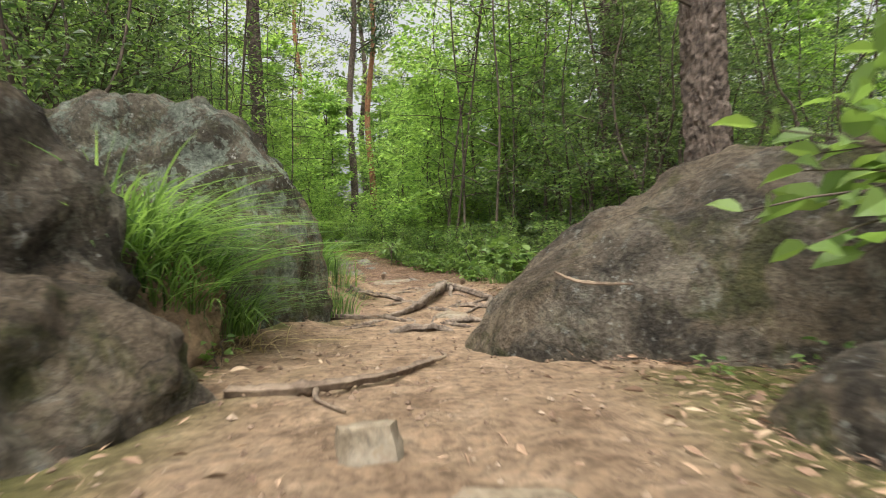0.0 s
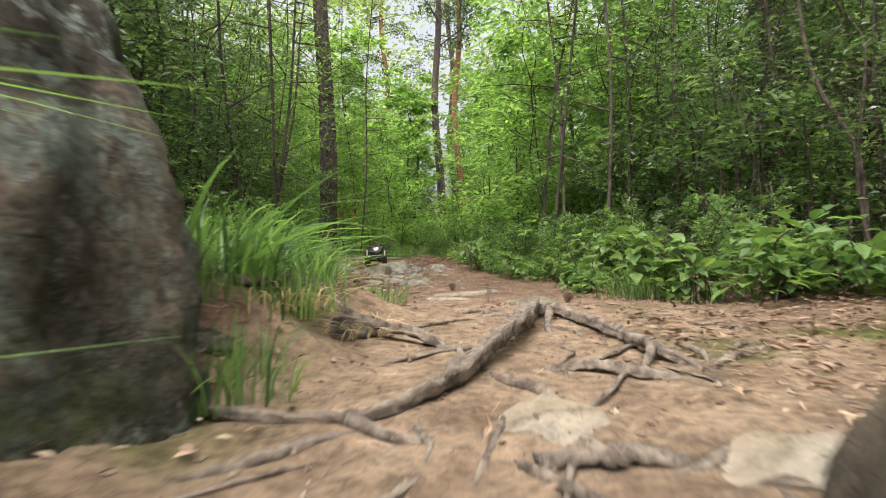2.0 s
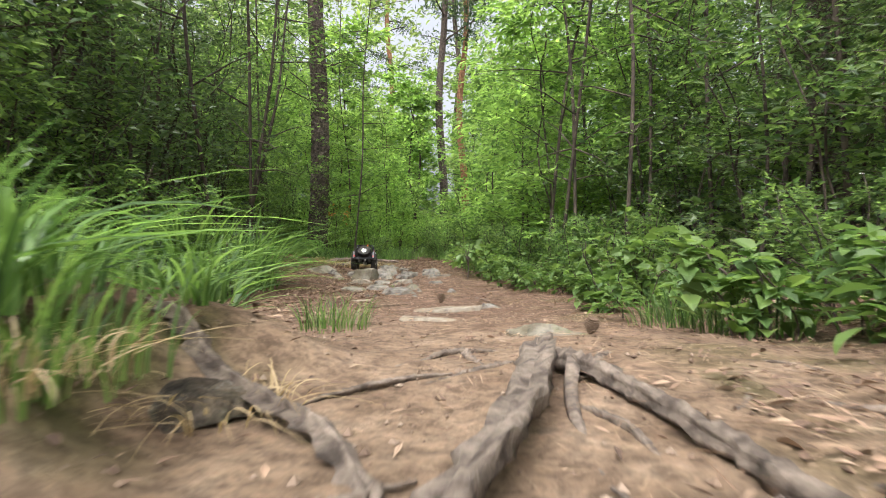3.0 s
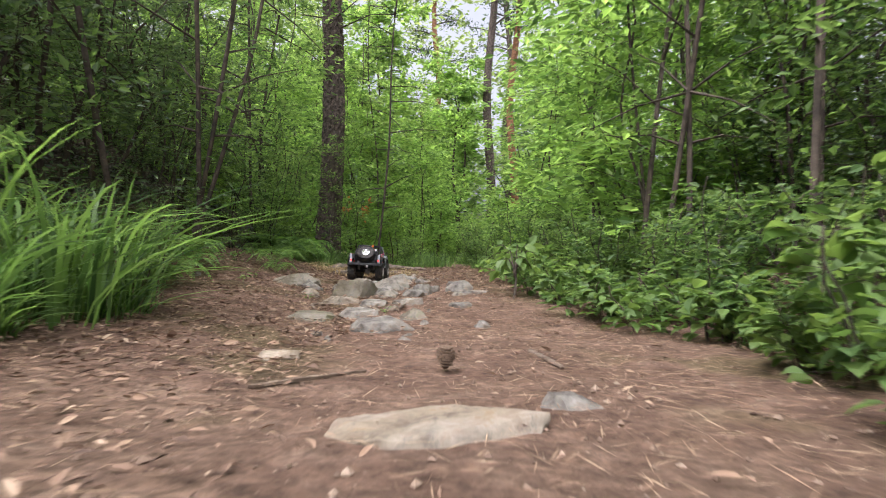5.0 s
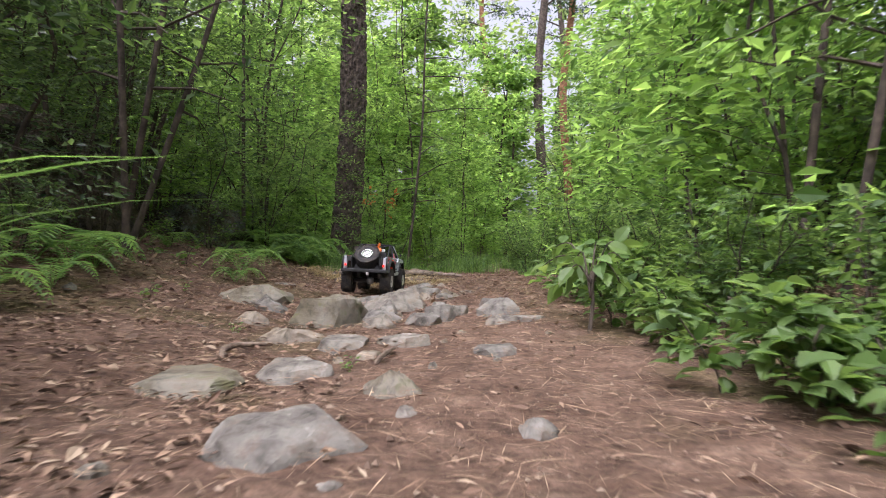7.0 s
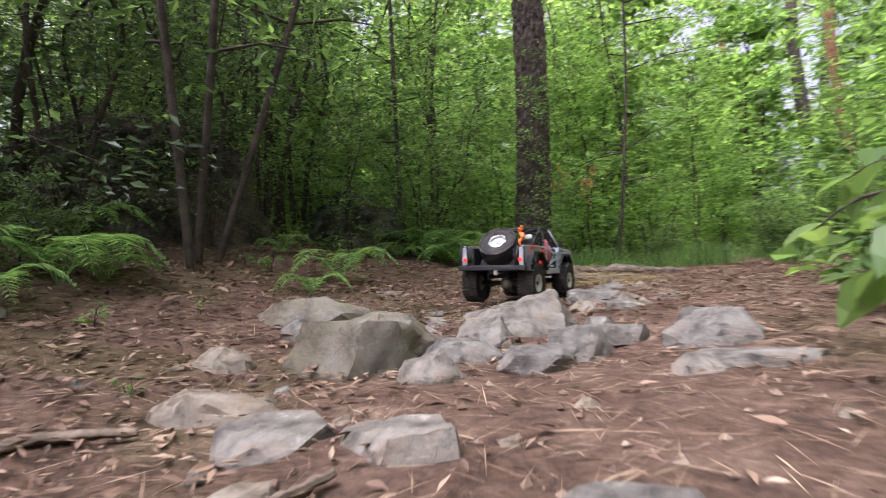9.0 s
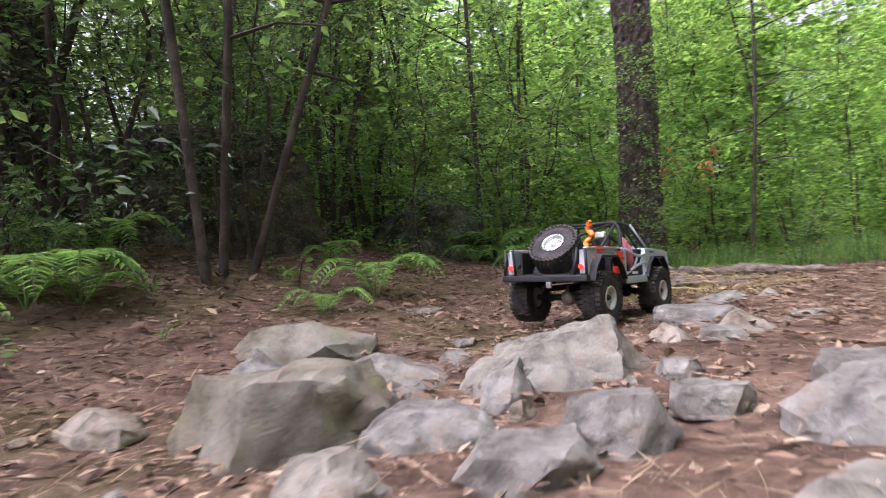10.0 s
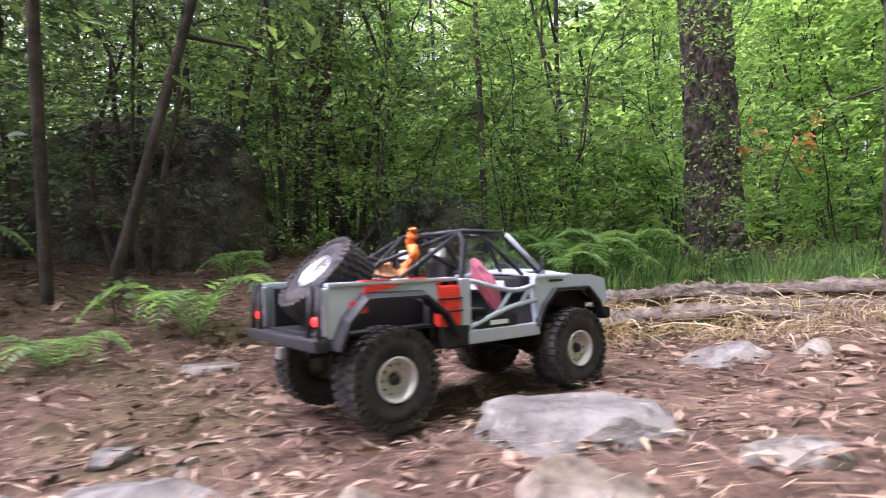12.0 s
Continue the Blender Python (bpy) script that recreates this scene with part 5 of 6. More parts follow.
def grit(n, seed):
    x, y, rng = scatter_spots(n, seed, -2.2, 0.9, 0.2, 9, lambda s, y: np.exp(-(s / 0.7) ** 2))
    shape = np.array([(1, 0, 0), (-0.9, 0.2, 0), (0, 1, 0.1), (0.1, -0.8, 0), (0, 0.1, 0.75), (0, 0, -0.6)])
    faces = [(0, 2, 4), (2, 1, 4), (1, 3, 4), (3, 0, 4), (2, 0, 5), (1, 2, 5), (3, 1, 5), (0, 3, 5)]
    m = len(x)
    r = 0.0022 + 0.007 * rng.uniform(0, 1, m) ** 4
    a = rng.uniform(0, 6.28, m)
    ca, sa = np.cos(a), np.sin(a)
    turn = np.stack([np.stack([ca, -sa, 0 * a], -1), np.stack([sa, ca, 0 * a], -1), np.stack([0 * a, 0 * a, 0 * a + 1], -1)], 1)
    v = np.einsum("nij,kj->nki", turn, shape) * r[:, None, None] * rng.uniform(0.6, 1.3, (m, 6, 1)) + np.stack([x, y, skin(x, y) + 0.002], -1)[:, None]
    f = [tuple(i * 6 + j for j in face) for i in range(m) for face in faces]
    return tagged(link_mesh("gravel", v.reshape(-1, 3), f, GRIT), "small grit and pebbles in the soil", "gravel", kind="stuff")


grit(6000, 3)


# ---- the toy truck ----
SILVER = plain("silver_paint", (0.41, 0.45, 0.49), 0.45, 0.15, 0.2)
BLACK = plain("black_plastic", (0.012, 0.012, 0.013), 0.62, 0.0, 0.04)
RUBBER = plain("tyre_rubber", (0.018, 0.017, 0.017), 0.8, 0.0, 0.22)
STEEL = plain("grey_steel", (0.32, 0.31, 0.29), 0.4, 0.6, 0.3)
RIM_GREY = plain("dusty_grey_rim", (0.50, 0.48, 0.45), 0.45, 0.2, 0.2)
CHROME = plain("bright_rim", (0.75, 0.75, 0.76), 0.25, 0.8, 0.05)
RED = plain("red_plastic", (0.75, 0.045, 0.025), 0.4, 0.0, 0.08)
ORANGE = plain("orange_strap", (0.85, 0.20, 0.03), 0.6, 0.0, 0.05)
PINK = plain("pink_cloth", (0.72, 0.22, 0.30), 0.8, 0.0, 0.05)
TAN = plain("tan_leather", (0.42, 0.20, 0.09), 0.7, 0.0, 0.1)
TAIL = lit("tail_light_red", (1.0, 0.03, 0.015), 0.7)
LENS = plain("headlamp_lens", (0.6, 0.6, 0.58), 0.15, 0.0, 0.05)
GLASS, _, _, _glass = shader("clear_glass", 0.03)
_glass.inputs["Transmission Weight"].default_value, _glass.inputs["IOR"].default_value = 1.0, 1.1
PALE = plain("pale_print", (0.75, 0.75, 0.75), 0.5, 0.0, 0.1)


def box(bm, x0, x1, y0, y1, z0, z1, taper=0.0):
    q = bmesh.ops.create_cube(bm, size=1.0)["verts"]
    for v in q:
        k = 1 - taper if v.co.z > 0 else 1
        v.co = Vector(((x0 + x1) / 2 + v.co.x * (x1 - x0) * k, (y0 + y1) / 2 + v.co.y * (y1 - y0) * k, (z0 + z1) / 2 + v.co.z * (z1 - z0)))
    return q


def bevelled(name, spec, material, parent, r=0.002, label="", taper=0.0):
    bm = bmesh.new()
    box(bm, *spec, taper)
    bmesh.ops.bevel(bm, geom=bm.edges[:], offset=r, segments=2, affect="EDGES", profile=0.6)
    return part(name, bm, material, parent, label)


def rod(name, points, r, material, parent, label="", sides=8, steps=None):
    p = np.array(points, float) if len(points) == 2 else smooth_line(points, steps or 4 * len(points))
    if steps == 0:
        p = np.array(points, float)
    return link_mesh(name, *tube(p, np.full(len(p), r), sides), material, parent, label, True)


def plate(name, outline, x0, x1, material, parent, label="", bend=0.0):
    """A panel cut from its side view (y, z) and given thickness in x."""
    bm = bmesh.new()
    f = bm.faces.new([bm.verts.new((x0, y, z)) for y, z in outline])
    got = bmesh.ops.extrude_face_region(bm, geom=[f])
    for v in got["geom"]:
        if isinstance(v, bmesh.types.BMVert):
            v.co.x = x1
    bmesh.ops.recalc_face_normals(bm, faces=bm.faces[:])
    bmesh.ops.triangulate(bm, faces=[f for f in bm.faces if len(f.verts) > 4])
    if bend:
        for v in bm.verts:
            v.co.x -= math.copysign(bend, x0) * max(v.co.z - 0.13, 0) / 0.05
    return part(name, bm, material, parent, label)


def turned(name, profile, segments, material, parent, label="", smooth=True):
    """A round part turned about the x axis from (x, radius) pairs."""
    n, v, f = len(profile), [], []
    for k in range(segments):
        a = 2 * math.pi * k / segments
        v += [(x, math.cos(a) * r, math.sin(a) * r) for x, r in profile]
    for k in range(segments):
        for i in range(n - 1):
            j = (k + 1) % segments
            f.append((k * n + i, j * n + i, j * n + i + 1, k * n + i + 1))
    return link_mesh(name, v, f, material, parent, label, smooth)


def wheel(truck, x, y, z, side, rim_material, turn=0.0, name="wheel", matrix=None):
    """A chunky crawler tyre with side lugs on a steel rim with round holes and wheel nuts."""
    R, W = 0.060, 0.046
    hub = new(name)
    hub.parent = truck
    tyre = turned("tyre", [(-W * 0.36, 0.025), (-W * 0.5, 0.030), (-W * 0.53, 0.043), (-W * 0.46, R * 0.93), (-W * 0.3, R * 0.965), (0, R * 0.975), (W * 0.3, R * 0.965), (W * 0.46, R * 0.93), (W * 0.53, 0.043), (W * 0.5, 0.030), (W * 0.36, 0.025)], 48, RUBBER, hub)
    lugs = Soup()
    cube = np.array([(a, b, c) for a in (-1, 1) for b in (-1, 1) for c in (-1, 1)], float)
    faces = [(0, 1, 3, 2), (4, 6, 7, 5), (0, 4, 5, 1), (2, 3, 7, 6), (0, 2, 6, 4), (1, 5, 7, 3)]
    for k in range(34):
        a = 2 * math.pi * k / 34
        for row, (px, w, t, r, h) in enumerate(((-0.40, 0.13, 0.0034, 0.955, 0.0022), (-0.14, 0.12, 0.0034, 0.980, 0.0018), (0.14, 0.12, 0.0034, 0.980, 0.0018), (0.40, 0.13, 0.0034, 0.955, 0.0022))):
            b = a + (0.09 if row % 2 else 0)
            p = cube * (W * w, t, h) + (px * W, 0, R * r)
            lugs.add(np.stack([p[:, 0], p[:, 1] * math.cos(b) - p[:, 2] * math.sin(b), p[:, 1] * math.sin(b) + p[:, 2] * math.cos(b)], -1), faces)
        for sx in (-1, 1):
            p = cube * (0.0011, 0.0026, 0.004) + (sx * W * 0.505, 0, R * 0.88)
            lugs.add(np.stack([p[:, 0], p[:, 1] * math.cos(a) - p[:, 2] * math.sin(a), p[:, 1] * math.sin(a) + p[:, 2] * math.cos(a)], -1), faces)
    tread = lugs.link("tread", RUBBER, tyre)
    s = side
    rim = turned("rim", [(-s * 0.017, 0.024), (s * 0.02, 0.0245), (s * 0.0225, 0.0268), (s * 0.024, 0.0264), (s * 0.0235, 0.0238), (s * 0.015, 0.0222), (s * 0.0125, 0.020), (s * 0.0165, 0.0135), (s * 0.0165, 0.0098), (s * 0.014, 0.0085), (s * 0.014, 0.0002)], 40, rim_material, hub)
    for k in range(10):
        a = 2 * math.pi * k / 10
        hole = bmesh.new()
        bmesh.ops.create_circle(hole, cap_ends=True, segments=10, radius=0.0023)
        ob = part("hole", hole, BLACK, rim)
        ob.matrix_basis = Matrix.Translation((s * 0.0150, math.cos(a) * 0.0172, math.sin(a) * 0.0172)) @ Matrix.Rotation(a, 4, "X") @ Matrix.Rotation(radians(58) * s, 4, "Z") @ Matrix.Rotation(radians(90) * s, 4, "Y")
    for k in range(6):
        a = 2 * math.pi * k / 6
        nut = bmesh.new()
        bmesh.ops.create_cone(nut, cap_ends=True, segments=6, radius1=0.0013, radius2=0.0011, depth=0.003)
        ob = part("nut", nut, STEEL, rim)
        ob.matrix_basis = Matrix.Translation((s * 0.0170, math.cos(a) * 0.0115, math.sin(a) * 0.0115)) @ Matrix.Rotation(radians(90), 4, "Y")
    turned("hub_cap", [(s * 0.013, 0.0075), (s * 0.019, 0.0062), (s * 0.021, 0.004), (s * 0.021, 0.0002)], 14, BLACK if rim_material is RIM_GREY else STEEL, rim, "round hub in the middle of the rim")
    hub.matrix_basis = matrix if matrix is not None else pose(x, y, z, 0, 0, turn)
    return hub


def flare_line(cy, top, lead, tail, low):
    """The straight-cornered outline of a wheel opening, from front to back."""
    return [(cy + lead, low), (cy + lead * 0.80, low + (top - low) * 0.55), (cy + lead * 0.48, top), (cy - tail * 0.48, top), (cy - tail * 0.82, low + (top - low) * 0.55), (cy - tail, low)]


def arch(cy, r, a0, a1, n=9):
    return [(cy + r * math.cos(radians(a0 + (a1 - a0) * k / n)), 0.066 + r * math.sin(radians(a0 + (a1 - a0) * k / n))) for k in range(n + 1)]


def toy_truck(x, y, z, turn, pitch=0.0, roll=0.0):
    t = tagged(new("toy_truck"), "silver and black toy crawler pickup with open cage and spare wheel", "toy truck")
    RY, FY, TX = -0.170, 0.150, 0.092
    for sx in (-1, 1):
        wheel(t, sx * TX, RY, 0.060, sx, RIM_GREY)
        wheel(t, sx * TX, FY, 0.060, sx, RIM_GREY, 0)
    # side panels with wheel arches
    rear = [(-0.248, 0.114), (-0.250, 0.168), (-0.20, 0.172), (-0.100, 0.170)] + flare_line(RY, 0.150, 0.092, 0.068, 0.110)[1:]
    front = [(0.078, 0.092), (0.072, 0.150), (0.078, 0.172), (0.20, 0.168), (0.234, 0.161), (0.236, 0.128), (0.228, 0.120)] + flare_line(FY, 0.146, 0.072, 0.074, 0.104)
    for sx in (-1, 1):
        a, b = sx * 0.101, sx * 0.092
        plate("bed_side", rear, a, b, SILVER, t, bend=0.004)
        plate("front_fender", front, a, b, SILVER, t, bend=0.004)
        for cy, top, lead, tail in ((RY, 0.150, 0.094, 0.068), (FY, 0.146, 0.072, 0.074)):
            line = [(sx * 0.104, yy, zz) for yy, zz in flare_line(cy, top, lead, tail, 0.098)]
            v, (wide, thick) = [], ((0.014, 0.012) if cy < 0 else (0.008, 0.006))
            for (_, yy, zz) in line:
                out = unit(np.array([yy - cy, zz - 0.066]))
                for dx, k in ((-0.006, 0.0), (wide, 0.001), (wide, 0.005), (-0.002, thick)):
                    v.append((sx * (0.100 + dx), yy + out[0] * k, zz + out[1] * k))
            f = [(i * 4 + j, i * 4 + (j + 1) % 4, (i + 1) * 4 + (j + 1) % 4, (i + 1) * 4 + j) for i in range(len(line) - 1) for j in range(4)] + [(0, 1, 2, 3), tuple(len(line) * 4 - 4 + j for j in (3, 2, 1, 0))]
            link_mesh("fender_flare", v, f, BLACK, t, "black plastic wheel arch flare")
        bevelled("inner_fender", (sx * 0.066 - 0.002, sx * 0.066 + 0.002, -0.246, -0.058, 0.096, 0.166), BLACK, t, 0.001)
        bevelled("inner_fender", (sx * 0.062 - 0.002, sx * 0.062 + 0.002, 0.082, 0.228, 0.092, 0.164), BLACK, t, 0.001)
        bevelled("rocker_panel", (sx * 0.098 - 0.004, sx * 0.098 + 0.004, -0.055, 0.080, 0.086, 0.104), SILVER, t)
        bevelled("door_post", (sx * 0.097 - 0.004, sx * 0.097 + 0.004, -0.062, -0.046, 0.095, 0.172), SILVER, t)
        rod("door_bar", [(sx * 0.098, -0.046, 0.108), (sx * 0.099, 0.02, 0.128), (sx * 0.098, 0.078, 0.136)], 0.0034, SILVER, t)
        rod("door_bar", [(sx * 0.098, -0.044, 0.168), (sx * 0.099, 0.03, 0.152), (sx * 0.098, 0.076, 0.158)], 0.0034, SILVER, t)
        rod("door_bar", [(sx * 0.098, 0.005, 0.125), (sx * 0.098, 0.03, 0.153)], 0.003, SILVER, t)
        rod("door_bar", [(sx * 0.098, 0.045, 0.130), (sx * 0.098, 0.068, 0.157)], 0.003, SILVER, t)
        bevelled("sill_plate", (sx * 0.0995 - 0.001, sx * 0.0995 + 0.001, -0.036, 0.035, 0.103, 0.120), BLACK, t)
        bevelled("print_bar", (sx * 0.1012 - 0.0005, sx * 0.1012 + 0.0005, -0.014, 0.018, 0.108, 0.114), PALE, t, 0.0002, "pale unreadable print on the sill")
        bevelled("print_bar", (sx * 0.0985 - 0.0005, sx * 0.0985 + 0.0005, 0.105, 0.135, 0.160, 0.1635), BLACK, t, 0.0002, "dark unreadable print on the fender")
        bevelled("decal", (sx * 0.1025 - 0.0008, sx * 0.1025 + 0.0008, -0.222, -0.200, 0.138, 0.152), RED, t, 0.0004, "small red and black decal")
        bevelled("bed_rail", (sx * 0.095 - 0.005, sx * 0.095 + 0.005, -0.247, -0.065, 0.169, 0.174), SILVER, t, 0.0015)
        bevelled("decal", (sx * 0.0965 - 0.0055, sx * 0.0965 + 0.0035, -0.205, -0.165, 0.1735, 0.1752), RED, t, 0.0004, "red stripe on the bed rail")
        bevelled("decal", (sx * 0.0965 - 0.0055, sx * 0.0965 + 0.0035, -0.14, -0.115, 0.1735, 0.1752), RED, t, 0.0004, "red stripe on the bed rail")
        # cage of the open cab
        rod("cage_tube", [(sx * 0.092, -0.055, 0.168), (sx * 0.084, -0.042, 0.215), (sx * 0.072, -0.042, 0.235)], 0.004, BLACK, t)
        rod("cage_tube", [(sx * 0.072, -0.035, 0.235), (sx * 0.070, 0.042, 0.233)], 0.0036, BLACK, t)
        rod("cage_tube", [(sx * 0.070, 0.042, 0.233), (sx * 0.088, 0.098, 0.172)], 0.0036, BLACK, t, "black windscreen post")
        rod("windscreen_pillar", [(sx * 0.074, 0.046, 0.231), (sx * 0.092, 0.102, 0.173)], 0.0036, SILVER, t, "silver outer windscreen pillar")
        rod("cage_tube", [(sx * 0.070, 0.005, 0.233), (sx * 0.066, 0.040, 0.178)], 0.0028, BLACK, t)
        rod("cage_tube", [(sx * 0.070, 0.0, 0.233), (sx * 0.080, 0.070, 0.172)], 0.0028, BLACK, t)
        bevelled("rocker_guard", (sx * 0.096 - 0.006, sx * 0.096 + 0.006, -0.094, -0.050, 0.086, 0.112), BLACK, t, 0.002)
        plate("decal", [(-0.205, 0.160), (-0.200, 0.1685), (-0.150, 0.1685), (-0.172, 0.164)], sx * 0.1000, sx * 0.1012, RED, t, "red flash on the bed side")
        bevelled("print_bar", (sx * 0.0965 - 0.0055, sx * 0.0965 + 0.0035, -0.160, -0.142, 0.1735, 0.1750), PALE, t, 0.0004, "pale unreadable print on the bed rail")
        rod("cage_tube", [(sx * 0.072, -0.035, 0.235), (sx * 0.086, -0.150, 0.172)], 0.0034, BLACK, t)
        rod("cage_tube", [(sx * 0.072, -0.09, 0.205), (sx * 0.082, -0.055, 0.185)], 0.003, BLACK, t)
        rod("tail_guard", [(sx * 0.104, -0.260, 0.112), (sx * 0.101, -0.258, 0.170), (sx * 0.082, -0.258, 0.172), (sx * 0.074, -0.260, 0.112)], 0.0034, BLACK, t, steps=0)
        lamp = turned("tail_light", [(0, 0.0001), (0.001, 0.005), (0.004, 0.0055), (0.005, 0.004), (0.0055, 0.0001)], 14, TAIL, t, "glowing red round tail light")
        lamp.matrix_basis = Matrix.Translation((sx * 0.089, -0.255, 0.132)) @ Matrix.Rotation(radians(-90), 4, "Z")
        bevelled("tail_panel", (sx * 0.0915 - 0.008, sx * 0.0915 + 0.008, -0.253, -0.247, 0.116, 0.168), SILVER, t)
        lamp = turned("headlight", [(0, 0.0001), (0.001, 0.010), (-0.004, 0.0115), (-0.006, 0.0115)], 18, LENS, t, "round clear headlight")
        lamp.matrix_basis = Matrix.Translation((sx * 0.068, 0.236, 0.142)) @ Matrix.Rotation(radians(90), 4, "Z")
        m = bevelled("mirror", (-0.004, 0.004, -0.003, 0.003, -0.007, 0.007), BLACK, t, 0.0015)
        m.matrix_basis = pose(sx * 0.106, 0.088, 0.19)
        rod("mirror_arm", [(sx * 0.094, 0.092, 0.176), (sx * 0.105, 0.088, 0.184)], 0.0013, BLACK, t)
        # running gear
        bevelled("chassis_rail", (sx * 0.032 - 0.004, sx * 0.032 + 0.004, -0.215, 0.215, 0.074, 0.088), BLACK, t)
        for cy in (RY, FY):
            rod("shock_absorber", [(sx * 0.052, cy + 0.012, 0.062), (sx * 0.046, cy + 0.02, 0.128)], 0.006, BLACK, t)
            rod("shock_spring", [(sx * 0.052, cy + 0.012, 0.07), (sx * 0.047, cy + 0.018, 0.115)], 0.0075, STEEL, t, "grey steel coil spring")
            rod("link_rod", [(sx * 0.04, cy, 0.05), (sx * 0.03, cy * 0.35, 0.07)], 0.0032, BLACK, t)
        seat = bevelled("seat", (sx * 0.04 - 0.024, sx * 0.04 + 0.024, -0.045, 0.015, 0.112, 0.128), BLACK, t, 0.004)
        back = bevelled("seat_back", (sx * 0.04 - 0.022, sx * 0.04 + 0.022, -0.056, -0.042, 0.122, 0.198), BLACK, t, 0.004)
        bevelled("headrest", (sx * 0.04 - 0.012, sx * 0.04 + 0.012, -0.058, -0.046, 0.20, 0.214), PALE, t, 0.003, "pale padded headrest")
    for cy in (RY, FY):
        rod("axle", [(-0.07, cy, 0.060), (0.07, cy, 0.060)], 0.0075, BLACK, t)
        d = bmesh.new()
        bmesh.ops.create_icosphere(d, subdivisions=2, radius=0.019)
        ob = part("differential", d, STEEL if cy < 0 else BLACK, t, smooth=True)
        ob.location = (0.012, cy, 0.060)
    rod("drive_shaft", [(0.01, RY, 0.06), (0.0, 0.0, 0.08)], 0.004, STEEL, t)
    bevelled("gearbox", (-0.03, 0.03, -0.03, 0.05, 0.070, 0.108), BLACK, t, 0.004)
    bevelled("bed_floor", (-0.092, 0.092, -0.248, -0.055, 0.112, 0.116), BLACK, t, 0.001)
    bevelled("cab_floor", (-0.096, 0.096, -0.055, 0.085, 0.092, 0.096), BLACK, t, 0.001)
    bevelled("bulkhead", (-0.091, 0.091, -0.064, -0.059, 0.114, 0.172), BLACK, t, 0.001)
    bevelled("fire_wall", (-0.09, 0.09, 0.080, 0.086, 0.096, 0.168), BLACK, t, 0.001)
    bevelled("dashboard", (-0.085, 0.085, 0.062, 0.082, 0.145, 0.170), BLACK, t, 0.004)
    bevelled("dash_panel", (-0.03, 0.05, 0.060, 0.0625, 0.150, 0.164), PALE, t, 0.001, "pale printed instrument panel")
    bevelled("fuel_cell", (-0.062, 0.062, -0.215, -0.150, 0.112, 0.135), BLACK, t, 0.005, "black box under the spare wheel", 0.12)
    # bonnet, nose and bumpers
    bm = bmesh.new()
    rows = [(0.080, 0.100, 0.172, 0.176), (0.12, 0.099, 0.171, 0.178), (0.17, 0.097, 0.168, 0.175), (0.21, 0.093, 0.164, 0.169), (0.232, 0.088, 0.155, 0.158)]
    grid = [[bm.verts.new((w * u, yy, ze + (zm - ze) * (1 - u * u) + (0.002 if abs(u) < 0.5 else 0))) for u in np.linspace(-1, 1, 11)] for yy, w, ze, zm in rows]
    low = [[bm.verts.new((v.co.x, v.co.y, v.co.z - 0.006)) for v in row] for row in grid]
    for g, flip in ((grid, False), (low, True)):
        for i in range(len(g) - 1):
            for j in range(10):
                q = (g[i][j], g[i][j + 1], g[i + 1][j + 1], g[i + 1][j])
                bm.faces.new(q[::-1] if flip else q)
    for j in range(10):
        bm.faces.new((grid[0][j + 1], grid[0][j], low[0][j], low[0][j + 1]))
        bm.faces.new((grid[-1][j], grid[-1][j + 1], low[-1][j + 1], low[-1][j]))
    for i in range(len(rows) - 1):
        bm.faces.new((grid[i][0], grid[i + 1][0], low[i + 1][0], low[i][0]))
        bm.faces.new((grid[i + 1][-1], grid[i][-1], low[i][-1], low[i + 1][-1]))
    bmesh.ops.recalc_face_normals(bm, faces=bm.faces[:])
    part("bonnet", bm, SILVER, t, smooth=True)
    bevelled("grille", (-0.088, 0.088, 0.224, 0.234, 0.122, 0.156), BLACK, t, 0.002)
    bevelled("front_bumper", (-0.095, 0.095, 0.236, 0.252, 0.096, 0.114), BLACK, t, 0.003)
    bevelled("rear_bumper", (-0.108, 0.108, -0.268, -0.250, 0.100, 0.114), BLACK, t, 0.003)
    bevelled("tow_hook", (0.012, 0.024, -0.274, -0.266, 0.086, 0.100), STEEL, t, 0.002, "bright steel tow hook")
    for yy, zz, xx in ((-0.035, 0.235, 0.072), (0.042, 0.233, 0.070), (0.098, 0.172, 0.088), (-0.150, 0.172, 0.086)):
        rod("cage_tube", [(-xx, yy, zz), (xx, yy, zz)], 0.0034, BLACK, t)
    rod("cage_tube", [(0.072, -0.035, 0.235), (-0.086, -0.150, 0.172)], 0.003, BLACK, t)
    rod("cage_tube", [(-0.072, -0.035, 0.235), (0.0, -0.15, 0.172)], 0.003, BLACK, t)
    rod("cage_tube", [(0.0, -0.035, 0.235), (0.0, 0.042, 0.233)], 0.003, BLACK, t)
    glass = link_mesh("windscreen", [(-0.069, 0.043, 0.231), (0.069, 0.043, 0.231), (0.086, 0.097, 0.174), (-0.086, 0.097, 0.174), (-0.069, 0.0445, 0.2318), (0.069, 0.0445, 0.2318), (0.086, 0.0985, 0.1748), (-0.086, 0.0985, 0.1748)], [(0, 1, 2, 3), (7, 6, 5, 4), (0, 4, 5, 1), (1, 5, 6, 2), (2, 6, 7, 3), (3, 7, 4, 0)], GLASS, t, "clear windscreen")
    glass.visible_shadow = False
    ring = rod("steering_wheel", [(0.014 * math.cos(a), 0, 0.014 * math.sin(a)) for a in np.linspace(0, 6.28, 17)], 0.0018, BLACK, t, steps=0)
    ring.matrix_basis = pose(-0.04, 0.048, 0.165, 25, 0, 0)
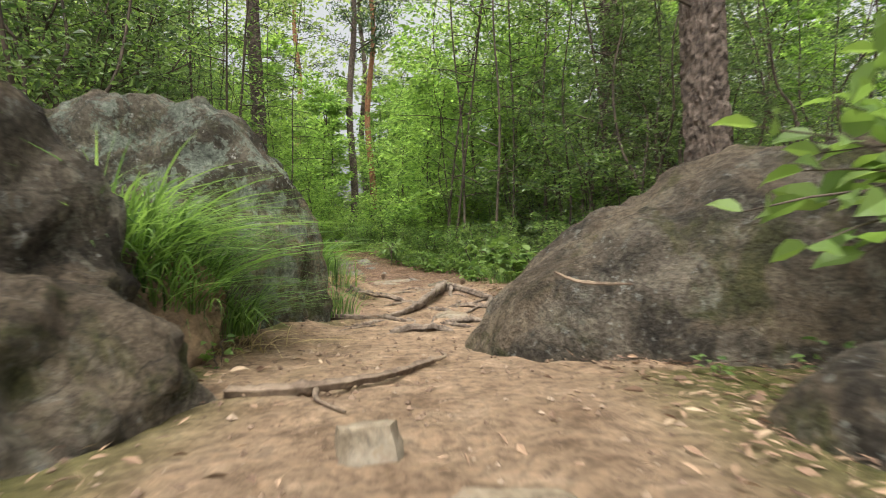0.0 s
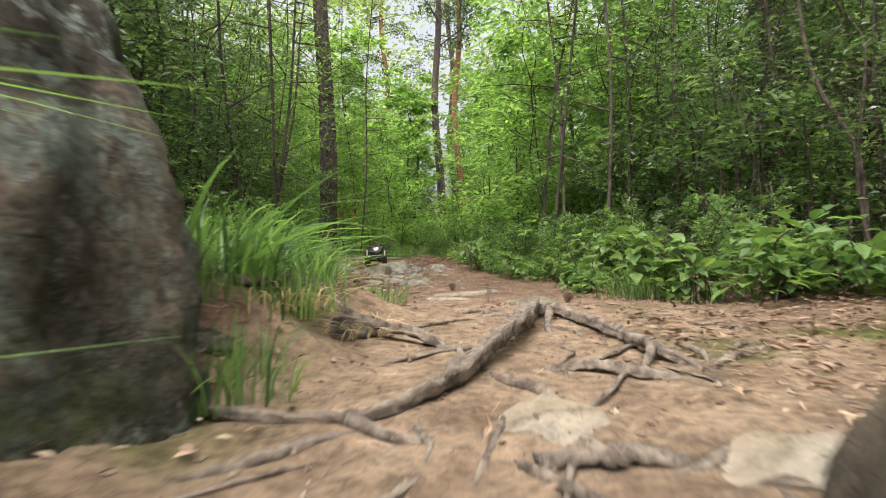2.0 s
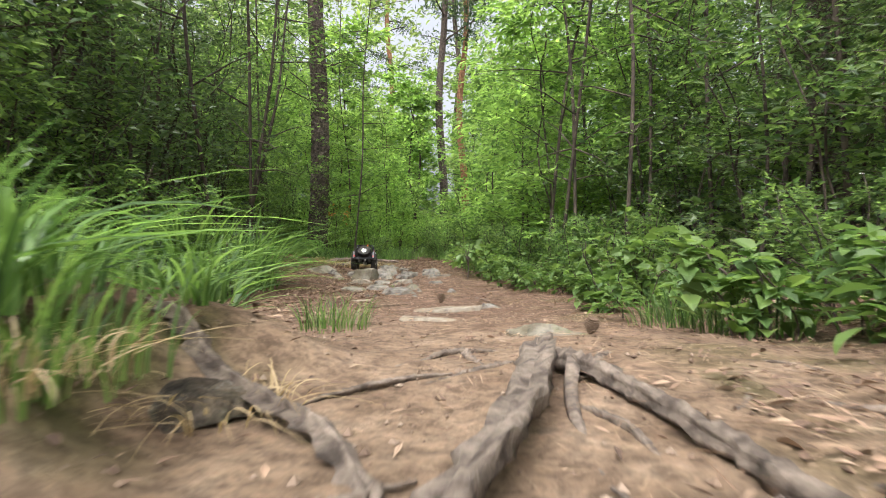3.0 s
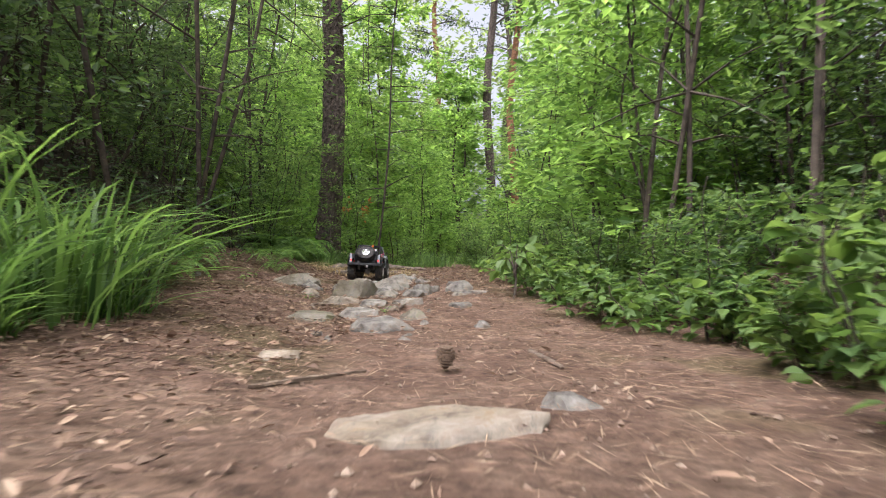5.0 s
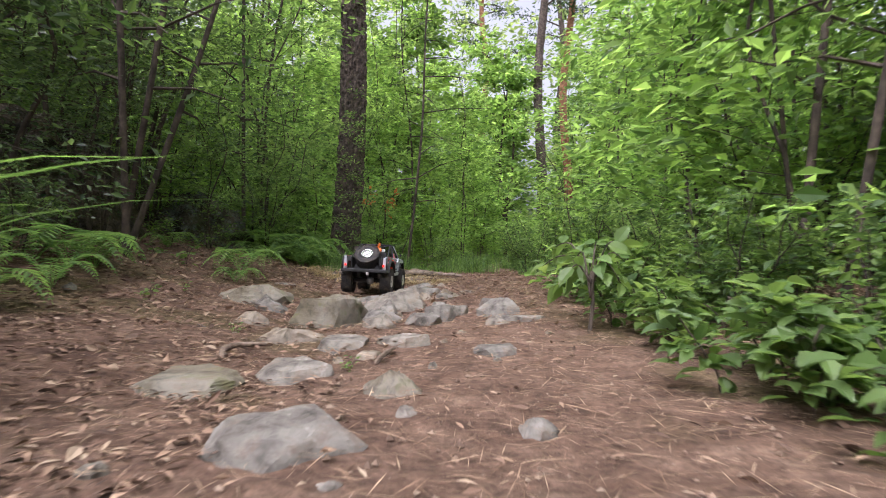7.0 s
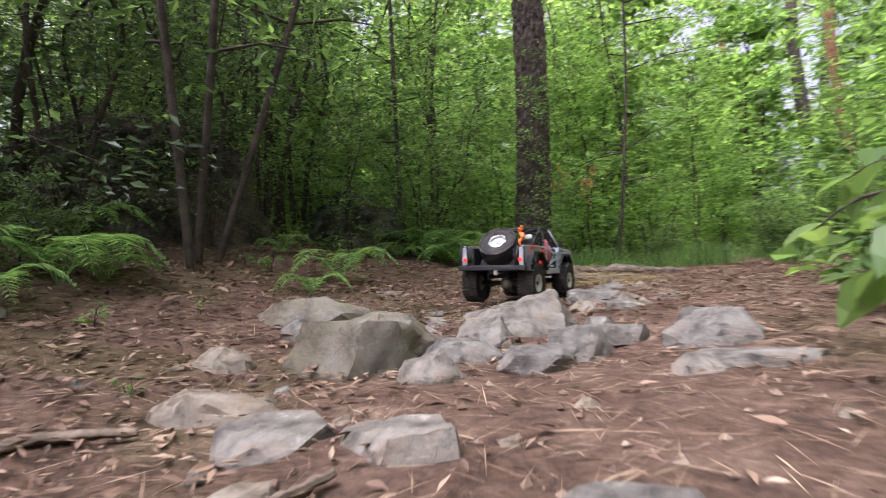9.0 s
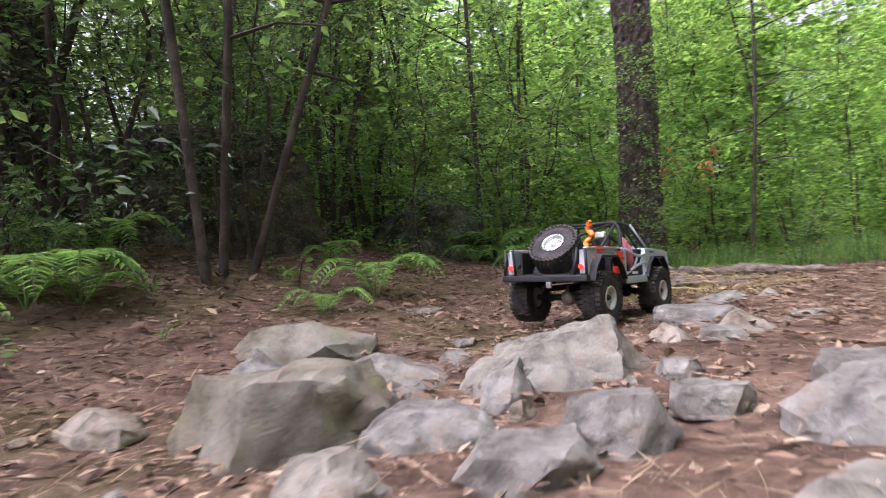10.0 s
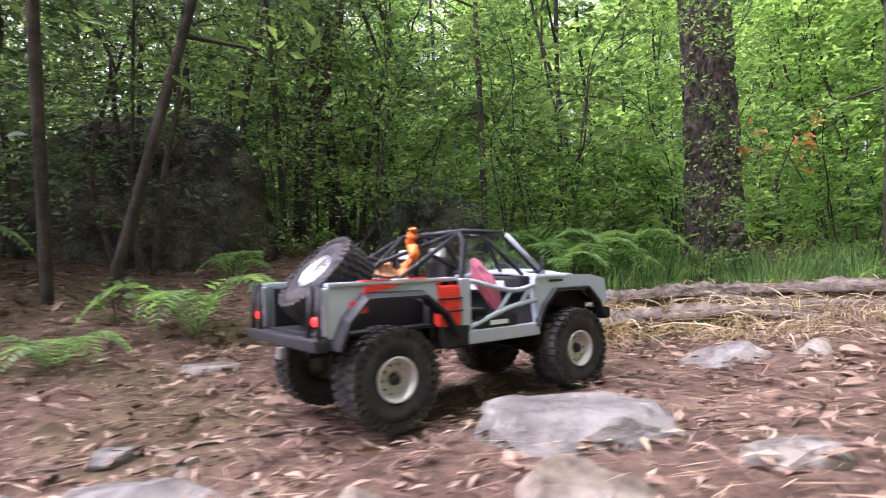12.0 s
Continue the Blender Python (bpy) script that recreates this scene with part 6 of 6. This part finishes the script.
    # load: spare wheel, can, bag, strap and hat
    wheel(t, 0, 0, 0, 1, CHROME, name="spare_wheel", matrix=Matrix.Translation((0.0, -0.200, 0.172)) @ Matrix.Rotation(radians(46), 4, "X") @ Matrix.Rotation(radians(-90), 4, "Y") @ Matrix.Rotation(radians(20), 4, "X"))
    for sx in (-1, 1):
        bevelled("side_box", (sx * 0.080 - 0.008, sx * 0.080 + 0.008, -0.104, -0.056, 0.098, 0.168), BLACK, t, 0.002)
        for zz in (0.130, 0.146):
            bevelled("can_strap", (sx * 0.0915 - 0.012, sx * 0.0915 + 0.012, -0.099, -0.061, zz, zz + 0.0022), BLACK, t, 0.0005)
    can = bevelled("fuel_can", (0.082, 0.1015, -0.097, -0.063, 0.112, 0.164), RED, t, 0.003, "red plastic fuel can")
    bevelled("can_rib", (0.1005, 0.1027, -0.090, -0.070, 0.120, 0.156), RED, can, 0.0006)
    rod("can_handle", [(0.088, -0.088, 0.162), (0.088, -0.084, 0.171), (0.088, -0.072, 0.171), (0.088, -0.068, 0.162)], 0.0025, RED, can)
    cap = bevelled("fuel_can", (-0.1005, -0.080, -0.096, -0.066, 0.114, 0.164), RED, t, 0.003, "red plastic fuel can")
    bag = bmesh.new()
    bmesh.ops.create_icosphere(bag, subdivisions=4, radius=1.0)
    for v in bag.verts:
        q = v.co * 1.6
        v.co = Vector((v.co.x * 0.008, v.co.y * (0.010 + 0.008 * (1 - abs(v.co.z - 0.2))) - v.co.z * 0.022 - 0.004, v.co.z * 0.038)) + v.normal * 0.006 * noise.fractal(q * 1.6, 0.8, 2.0, 3)
    ob = part("cloth_bag", bag, PINK, t, "crumpled pink cloth hung in the door", True)
    ob.location = (0.088, -0.002, 0.158)
    rng = np.random.default_rng(4)
    strap = smooth_line([(0.03, -0.10, 0.165), (0.02, -0.095, 0.185), (0.035, -0.088, 0.205), (0.022, -0.085, 0.222), (0.030, -0.085, 0.240)], 22)
    v, f = tube(strap + rng.normal(size=strap.shape) * 0.001, 0.0045 + 0.003 * np.abs(np.sin(np.linspace(0, 9, 22))), 8, 0.12, rng)
    link_mesh("tow_strap", v, f, ORANGE, t, "knotted bright orange strap", True)
    hat = turned("hat", [(0.0, 0.0001), (0.001, 0.024), (0.003, 0.023), (0.005, 0.013), (0.014, 0.011), (0.017, 0.006), (0.018, 0.0001)], 24, TAN, t, "tan brimmed hat on the back seat")
    hat.matrix_basis = Matrix.Translation((-0.035, -0.095, 0.182)) @ Matrix.Rotation(radians(-70), 4, "Y")
    bevelled("tool_case", (-0.065, 0.05, -0.125, -0.08, 0.116, 0.160), BLACK, t, 0.004)
    t.matrix_basis = pose(x, y, z, pitch, roll, turn)
    return t


toy_truck(-1.721, 7.480, 0.164, 14.5, 0.7, 1.9)
